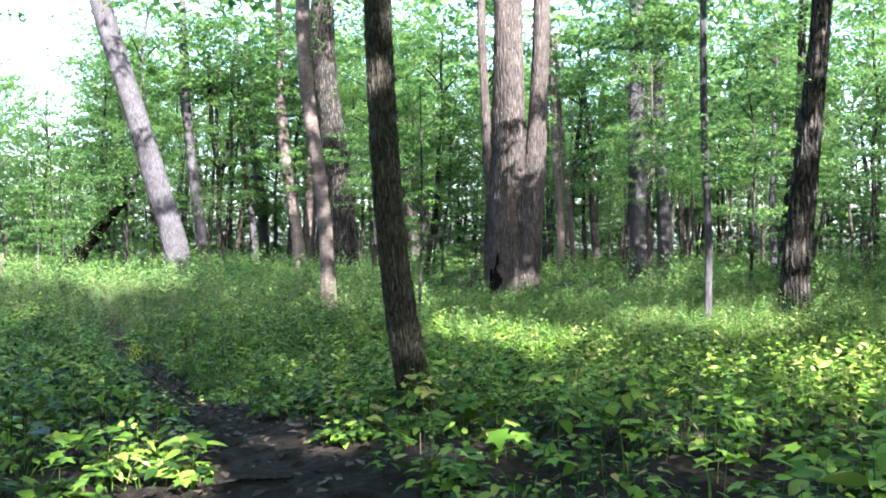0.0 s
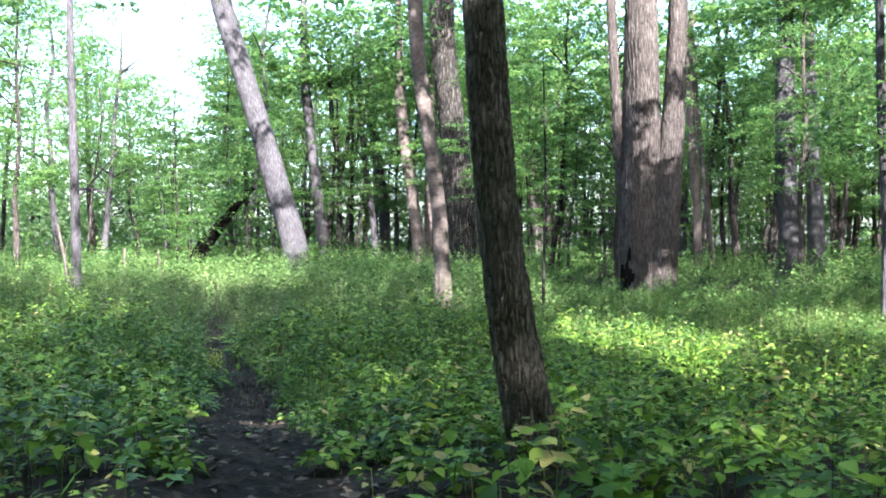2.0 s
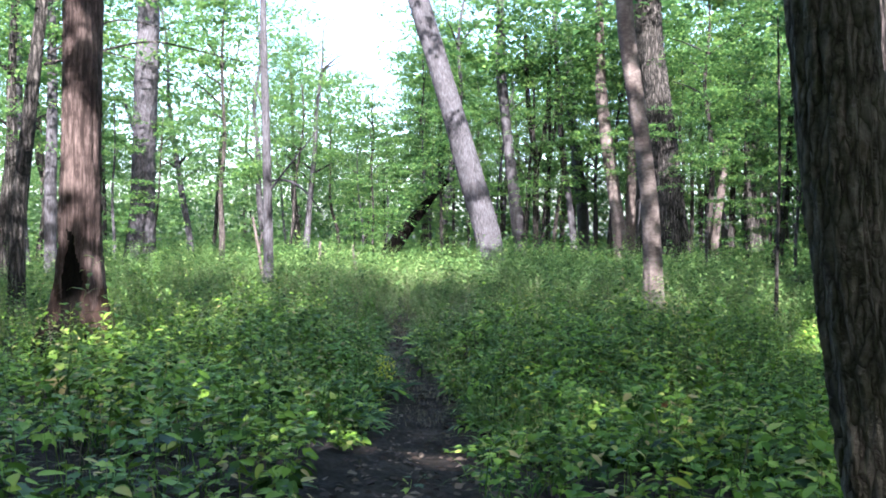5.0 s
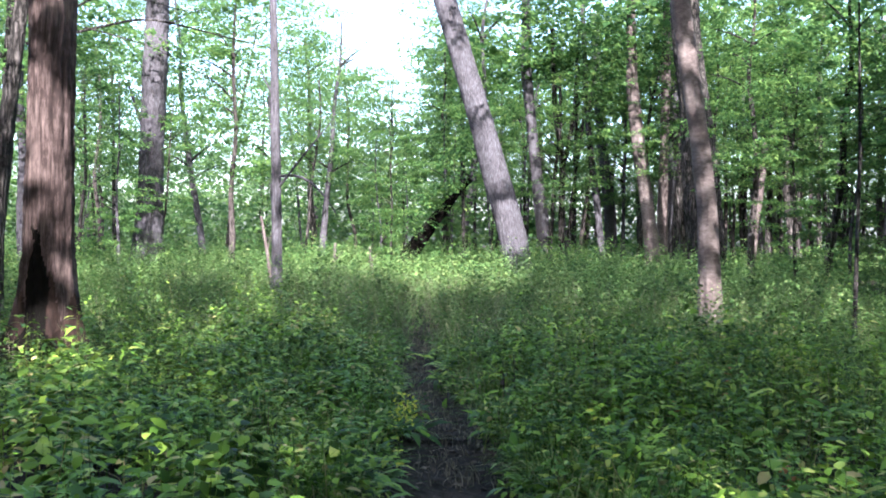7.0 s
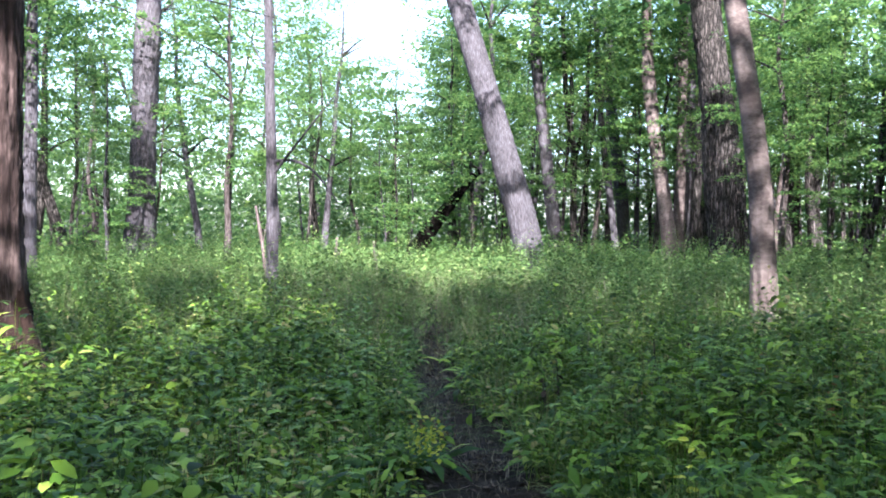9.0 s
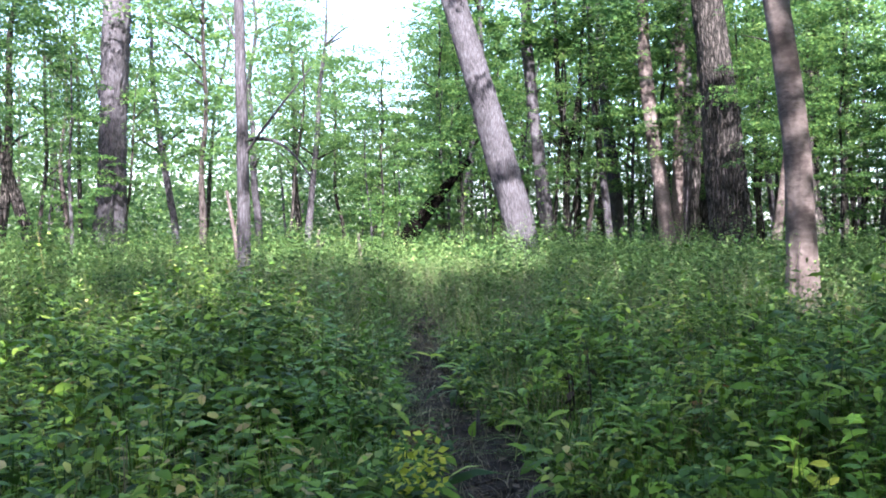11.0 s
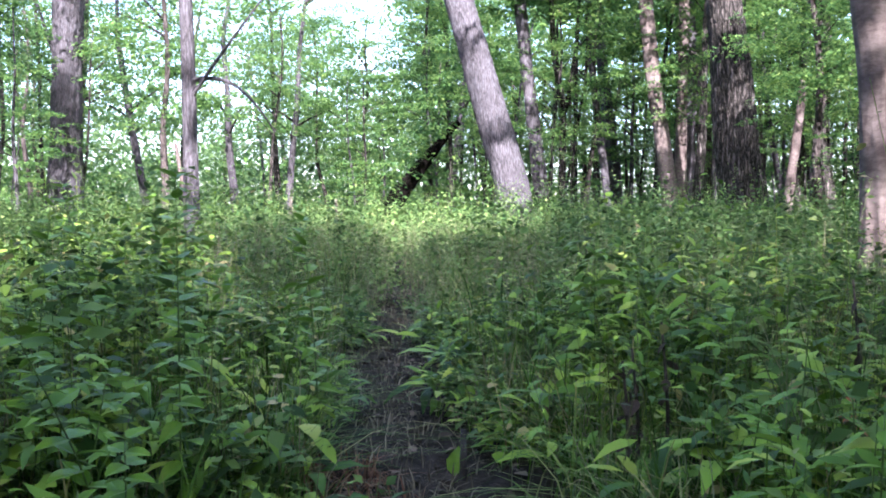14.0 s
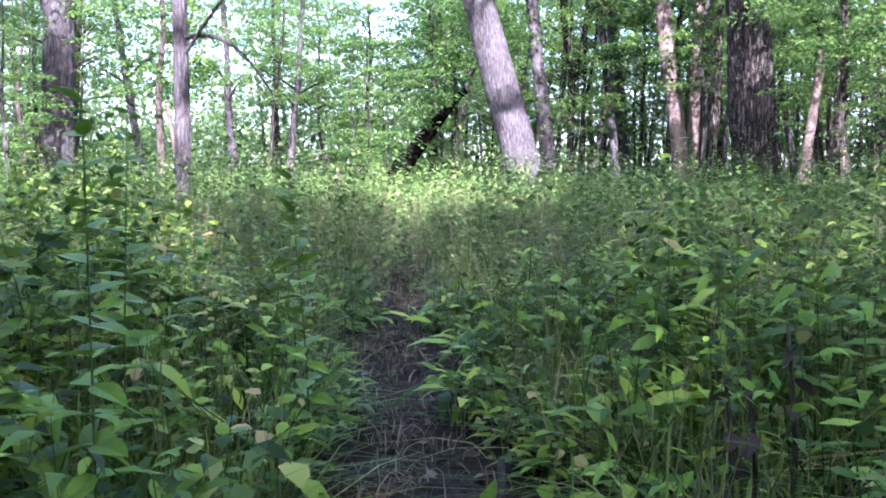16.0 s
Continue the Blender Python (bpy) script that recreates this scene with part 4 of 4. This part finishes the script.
def blades(rng, x, y, per, length, mat, name, label, wide=0.006, base=None, flop=0.9):
    """Tufts of arching blades of three pieces each."""
    n = len(x)
    z = ground(x, y)
    a = rng.uniform(0, 6.28, (n, per))
    L = length * rng.uniform(0.5, 1.2, (n, per)) * (1 if base is None else base[:, None])
    bend = rng.uniform(0.15, flop, (n, per))
    w = wide * rng.uniform(0.6, 1.4, (n, per))
    x0 = x[:, None] + rng.normal(0, 0.05, (n, per))
    y0 = y[:, None] + rng.normal(0, 0.05, (n, per))
    pts = []
    for s, wf in ((0, 1.0), (0.4, 0.9), (0.75, 0.6), (1.0, 0.0)):
        r = L * bend * s ** 1.8
        h = L * (s - 0.45 * bend * s ** 2.2)
        cx, cy, cz = x0 + r * np.cos(a), y0 + r * np.sin(a), z[:, None] + h - 0.01
        for sgn in ((-1, 1) if wf > 0 else (0,)):
            pts.append(np.stack([cx - sgn * w * wf * np.sin(a), cy + sgn * w * wf * np.cos(a), cz], -1).reshape(-1, 3))
    v = np.stack(pts, 1).reshape(-1, 3)
    f = np.array([(0, 1, 3), (0, 3, 2), (2, 3, 5), (2, 5, 4), (4, 5, 6)])[None] + (np.arange(n * per) * 7)[:, None, None]
    return tagged(mesh_object(name, v, f.reshape(-1, 3), mat, None, False), label, "grass", kind="stuff")


rng = np.random.default_rng(31)
x, y = field(rng, 34000, -12, 7, 0.9, 16, lambda x, y: wedge(x, y) * clump(x, y) * bare(x, y) * clear(x, y) * (0.13 + 0.87 * smooth(-0.5, 0.4, wave(x, y, 2.6, 2.2) + 0.6 * wave(x, y, 0.9, 1.2))) * (1 - smooth(13.5, 18, y)))
near = y < 7.0
herbs(rng, x[near], y[near], 12, 0.068, LEAF_OVATE, M_HERB, "broadleaf_herbs", "dense low ovate-leaved green woodland herbs", droop=-0.2)
x, y = x[~near], y[~near]
herbs(rng, x, y, 10, 0.085 - 0.015 * smooth(8, 11, y)[:, None], LEAF_BROAD, M_HERB, "broadleaf_herbs", "dense low broad-leaved green woodland herbs", droop=-0.2)
x, y = field(rng, 5000, -11, 7, 0.9, 14.0, lambda x, y: wedge(x, y) * bare(x, y) * clear(x, y) * 0.5)
herbs(rng, x, y, 7, 0.078, LEAF_LOBED, M_BIG_HERB, "lobed_herbs", "low lobed green leaves of woodland seedlings", lift=0.75)
x, y = field(rng, 20000, -20, 13, 10.0, 26, lambda x, y: wedge(x, y) * bare(x, y) * clear(x, y) * (0.45 + 0.35 * smooth(12, 15, y)))
herbs(rng, x, y, 22, 0.056, LEAF_DIAMOND, M_WEED, "tall_weeds", "tall green weeds with narrow leaves", lift=1.15, droop=0.15, low=0.25, tilt=0.45)
x, y = field(rng, 16000, -40, 30, 20, 50, lambda x, y: wedge(x, y) * clear(x, y) * 0.8)
herbs(rng, x, y, 34, 0.1, LEAF_FAR, M_WEED, "far_weeds", "tall green weeds across the clearing", lift=1.05, stem=False, droop=0.1, low=0.25, tilt=0.45)
x, y = field(rng, 5200, -9, 2, 9.3, 16, lambda x, y: wedge(x, y) * bare(x, y) * 0.8)
herbs(rng, x, y, 10, 0.15, LEAF_LANCE, M_BIG_HERB, "narrow_leaved_herbs", "green herbs with long narrow leaves beside the path", lift=0.85, droop=0.1)
x, y = field(rng, 7000, -9, 1, 9.0, 16, lambda x, y: wedge(x, y) * bare(x, y) * (1 - smooth(0.5, 2.5, path_gap(x, y))) * (path_gap(x, y) > 0.48) * untrod(x, y))
blades(rng, x, y, 10, 0.44, M_GRASS, "path_grass", "arching green grass along the path", 0.0042, flop=1.7)
x, y = field(rng, 5600, -10, 1, 10.4, 17, lambda x, y: wedge(x, y) * bare(x, y) * (1 - smooth(0.9, 3.4, path_gap(x, y))) * (path_gap(x, y) > 0.4) * untrod(x, y) * smooth(-0.4, 0.5, wave(x, y, 1.9, 0.7)))
blades(rng, x, y, 14, 0.42, M_PALE_GRASS, "arching_grass", "pale arching grass flopping over the path's edge", 0.0036, flop=1.6)
x, y = field(rng, 13000, -16, 8, 12.0, 24, lambda x, y: wedge(x, y) * bare(x, y) * clear(x, y) * (0.3 + 0.7 * (1 - smooth(1.0, 4.5, path_gap(x, y)))) * (path_gap(x, y) > 0.32 - 0.22 * smooth(13, 15, y)))
blades(rng, x, y, 5, 0.75, M_SEED, "seeding_grass", "thin seeding grass standing hazy over the weeds", 0.0016, base=0.55 + 0.7 * tall(x, y), flop=0.55)
x, y = field(rng, 5200, -12, 8, 0.9, 14, lambda x, y: wedge(x, y) * untrod(x, y) * clump(x, y) * bare(x, y) * clear(x, y) * 0.6)
blades(rng, x, y, 6, 0.25, M_GRASS, "grass", "thin green woodland grass between the herbs", 0.004, flop=1.7)
x, y = field(rng, 12500, -20, 14, 12.4, 26, lambda x, y: wedge(x, y) * bare(x, y) * clear(x, y) * (0.35 + 0.5 * smooth(13, 17, y)) * smooth(0.2, 0.6, path_gap(x, y)))
blades(rng, x, y, 9, 0.68, M_GRASS, "tall_grass", "tall green grass in the clearing", 0.0032, flop=1.2)
x, y = field(rng, 5000, -18, 12, 4, 24, lambda x, y: wedge(x, y) * bare(x, y) * clear(x, y) * (0.25 + 0.3 * smooth(11, 14, y)))
blades(rng, x, y, 3, 0.6, M_DRY, "dry_stalks", "thin straw-coloured dry stalks among the weeds", 0.003, base=tall(x, y) / 0.55, flop=0.5)
x, y = field(rng, 15000, -9.5, -2, 10.5, 19, lambda x, y: (1 - smooth(0.1, 0.4, path_gap(x, y))) * 0.55)
blades(rng, x, y, 4, 0.11, M_DRY, "dry_grass", "dry straw-coloured grass matted on the path", 0.003, flop=1.8)
# dead leaves on the soil
x, y = field(rng, 36000, -10, 6, 0.9, 19, lambda x, y: wedge(x, y) * (0.25 + 0.75 * (path_gap(x, y) < 0.5)))
m = len(x)
v, f = leaves(LEAF_DIAMOND, np.stack([x, y, ground(x, y) + 0.012], -1), rng.uniform(0, 6.28, m), rng.normal(0.05, 0.2, m), rng.normal(0, 0.3, m), 0.055 * rng.uniform(0.5, 1.4, m))
tagged(mesh_object("leaf_litter", v, f, M_LITTER, None, False), "brown dead leaves lying on the soil", "leaves", kind="stuff")


# ---- single plants beside the path ----
def leaf_mesh(name, shape, mat):
    me = bpy.data.meshes.new(name)
    me.from_pydata(shape[0].tolist(), [], shape[1].tolist())
    me.materials.append(mat)
    return me


OVATE = leaf_mesh("ovate_leaf", LEAF_OVATE, M_BIG_HERB)
LOBED = leaf_mesh("lobed_leaf", LEAF_LOBED, M_BIG_HERB)
LANCE = leaf_mesh("lance_leaf", LEAF_LANCE, M_BIG_HERB)
YELLOW = leaf_mesh("yellow_leaf", LEAF_OVAL, M_YELLOW)


def plant(rng, x, y, height, n, leaf, size, name, label, group, pairs=True, bare_foot=0.25, droop=-10.0):
    """An upright herb: a stem and its leaves, in pairs or singly."""
    z = float(ground(x, y))
    top = tagged(empty(name, (x, y, z)), label, "plant", group)
    lx, ly = rng.normal(0, 0.1, 2) * height
    q = line([(0, 0, -0.03), (lx * 0.3, ly * 0.3, height * 0.5), (lx, ly, height)], 0.08)
    mesh_object("stem", *tube(q, np.linspace(0.0036, 0.0014, len(q)), 5), M_STEM, top)
    for k in range(n):
        u = bare_foot + (1 - bare_foot) * ((k // 2 * 2) if pairs else k) / max(n - 1, 1)
        a = (k // 2 * 90 + k % 2 * 180 if pairs else k * 137) + rng.normal(0, 14)
        c = np.array([np.interp(u * height, q[:, 2], q[:, 0]), np.interp(u * height, q[:, 2], q[:, 1]), u * height])
        ob = new("leaf", leaf)
        ob.parent = top
        s = size * rng.uniform(0.75, 1.2) * (1.15 - 0.6 * u)
        ob.matrix_basis = pose(*c, 0, 0, a) @ pose(0, 0, 0, droop + rng.normal(0, 14) + 25 * u, rng.normal(0, 12), 0) @ Matrix.Diagonal((s, s, s, 1))
    return top


rng = np.random.default_rng(77)
for x, y, h in ((-5.28, 11.9, 1.05), (-5.65, 12.35, 1.1), (-5.95, 12.0, 1.0), (-5.45, 12.9, 0.95), (-6.3, 12.7, 1.05), (-6.0, 13.6, 1.0), (-5.1, 11.5, 0.7), (-4.95, 11.35, 0.5), (-5.9, 11.3, 0.9), (-6.6, 13.4, 1.05), (-6.9, 12.2, 0.95)):
    plant(rng, x, y, h, 30, OVATE, 0.11, "tall_herb", "tall green herb with paired oval leaves beside the path", "tall herbs beside the path")
for x, y, h in ((-3.75, 12.3, 0.7), (-3.35, 12.7, 0.75), (-3.95, 13.3, 0.65), (-3.1, 12.1, 0.7), (-2.8, 12.9, 0.8), (-4.3, 13.6, 0.6), (-3.5, 11.7, 0.55), (-2.6, 11.6, 0.6)):
    plant(rng, x, y, h, 11, LANCE, 0.19, "lance_leaved_herb", "green herb with long narrow drooping leaves", "narrow-leaved herbs", pairs=False)
for k in range(190):
    y = rng.uniform(2.4, 12.5)
    side = rng.choice([-1, 1])
    x = float(np.interp(y, PY, PX)) + side * rng.uniform(0.55, 3.2)
    if (x + 0.29) ** 2 + (y - 5.7) ** 2 < 0.1 or (abs(x - np.interp(y, TROD_Y, TROD_X)) < 0.55 and y < 11.6):
        continue
    h = float(tall(x, y)) * rng.uniform(0.8, 1.4)
    if k % 3 == 0:
        plant(rng, x, y, h * 0.8, 8, LOBED, 0.115, "lobed_seedling", "low green seedling with lobed leaves", "seedlings beside the path", pairs=False, bare_foot=0.5, droop=-20)
    else:
        plant(rng, x, y, h, 14, OVATE, 0.085, "broadleaf_herb", "green broad-leaved herb with paired leaves", "broad-leaved herbs beside the path")
for x, y, h in ((-2.5, 9.7, 0.5), (-0.9, 6.6, 0.35), (1.6, 6.4, 0.4), (-4.2, 7.2, 0.4), (-6.1, 9.4, 0.4), (-2.9, 10.9, 0.5), (0.6, 7.6, 0.4)):
    plant(rng, x, y, h, 7, YELLOW, 0.11, "yellowing_herb", "small herb with pale yellow withering leaves", "yellowing herbs", pairs=False)

RUST = leaf_mesh("rust_leaf", LEAF_LOBED, M_RUST)
for x, y, h in ((-2.55, 12.15, 0.42), (-2.2, 13.2, 0.55), (-2.75, 13.9, 0.6), (0.9, 6.9, 0.3), (-1.6, 10.6, 0.4), (-3.55, 13.25, 0.3), (-3.4, 13.5, 0.36), (-3.1, 13.1, 0.33)):
    plant(rng, x, y, h, 6, RUST, 0.1, "reddening_seedling", "small seedling with rust-red autumn leaves", "reddening seedlings", pairs=False, bare_foot=0.5)

FROND = leaf_mesh("frond_leaf", LEAF_LANCE, M_PALE_GRASS)
plant(rng, -4.61, 7.22, 1.08, 20, FROND, 0.17, "compound_leaved_sapling", "slender yellow-green sapling with long narrow leaflets", "", pairs=False, bare_foot=0.35, droop=-14)

# seedlings with lobed leaves, withered stalks and rusty grass at the path's far bend
for x, y, h in ((-3.75, 12.15, 0.3), (-3.62, 12.55, 0.42), (-3.4, 12.2, 0.36), (-3.3, 12.9, 0.5), (-3.85, 12.8, 0.34), (-3.15, 12.5, 0.45)):
    plant(rng, x, y, h, 9, LOBED, 0.13, "lobed_seedling", "low green seedling with lobed leaves", "seedlings beside the path", pairs=False, bare_foot=0.35, droop=-20)
WITHERED = leaf_mesh("withered_leaf", LEAF_OVAL, M_LITTER)
for x, y, h in ((-4.22, 12.75, 0.52), (-4.14, 12.82, 0.6), (-4.28, 12.9, 0.45), (-3.55, 13.6, 0.7), (-3.3, 13.9, 0.75)):
    top = tagged(empty("withered_stalk", (x, y, float(ground(x, y)))), "dark brown withered upright plant stalk", "plant", "withered stalks")
    q = line([(0, 0, -0.03), (0.02, 0.01, h * 0.5), (-0.01, 0.03, h)], 0.05)
    mesh_object("stalk", *tube(q, np.linspace(0.008, 0.004, len(q)), 7, 0.1, 3, 4), M_BARK_BROWN, top)
    for k in range(7):
        ob = new("dead_leaf", WITHERED)
        ob.parent = top
        w = rng.uniform(0.045, 0.08)
        ob.matrix_basis = pose(0.01, 0.01, h * (0.3 + 0.1 * k), 0, 0, k * 137 + rng.normal(0, 15)) @ pose(0, 0, 0, -40 + rng.normal(0, 15), rng.normal(0, 30), 0) @ Matrix.Diagonal((w, w, w, 1))
x, y = rng.normal(-5.22, 0.13, 26), rng.normal(12.75, 0.22, 26)
blades(rng, x, y, 8, 0.15, M_RUSTY, "rusty_grass", "rust-coloured dead grass beside the path", 0.0035, flop=1.7)

for x, y, h in ((-3.35, 13.0, 0.3), (-3.2, 13.45, 0.34), (-2.95, 12.6, 0.36), (-3.5, 13.75, 0.28)):
    plant(rng, x, y, h, 8, LOBED, 0.12, "lobed_seedling", "low green seedling with lobed leaves beside bare soil", "seedlings beside the path", pairs=False, bare_foot=0.4, droop=-15)

# yellow-green flowering weed on the path's edge
x, y = -4.07, 10.36
top = plant(rng, x, y, 0.48, 10, YELLOW, 0.055, "goldenrod_weed", "yellow-green flowering weed at the edge of the path", "")
dots = rng.normal(0, 1, (90, 3)) * np.array([0.045, 0.045, 0.06]) + np.array([0.0, 0, 0.5])
v, f = leaves(LEAF_DIAMOND, dots, rng.uniform(0, 6.28, 90), rng.normal(0.2, 0.5, 90), rng.normal(0, 0.6, 90), rng.uniform(0.02, 0.042, 90))
mesh_object("blossom", v, f, M_YELLOW, top, False)

# snapped twig standing in the path
z = float(ground(-4.87, 12.93))
top = tagged(empty("snapped_twig", (-4.87, 12.93, z)), "short grey snapped twig standing upright in the path", "twig")
mesh_object("twig", *tube(line([(0, 0, -0.04), (0.005, 0, 0.1), (0.0, 0.01, 0.19)], 0.02), np.linspace(0.016, 0.009, 12)[:len(line([(0, 0, -0.04), (0.005, 0, 0.1), (0.0, 0.01, 0.19)], 0.02))], 8, 0.1, 3, 2), M_BARK_GREY, top)
ob = new("leaf", leaf_mesh("grey_leaf", LEAF_OVAL, M_BIG_HERB))
ob.parent, ob.matrix_basis = top, pose(-0.03, -0.01, 0.02, 75, 10, 20) @ Matrix.Diagonal((0.11, 0.11, 0.11, 1))

# twigs lying on the soil
for x, y, a, l in ((-0.95, 3.6, 20, 0.5), (-1.2, 4.2, 75, 0.35), (-4.45, 12.1, 60, 0.6), (-4.7, 12.0, 110, 0.45), (-4.3, 11.7, 15, 0.35), (-2.9, 8.4, 140, 0.4)):
    z = float(ground(x, y))
    q = line([(-l / 2, 0, 0.012), (0, 0.02, 0.02), (l / 2, 0.0, 0.01)], 0.05)
    t = tagged(mesh_object("fallen_twig", *tube(q, np.linspace(0.011, 0.004, len(q)), 7, 0.08, 3, 1), M_BARK_BROWN), "thin brown dead twig lying on the path", "twig", "twigs on the path")
    t.matrix_basis = pose(x, y, z, 0, 0, a)
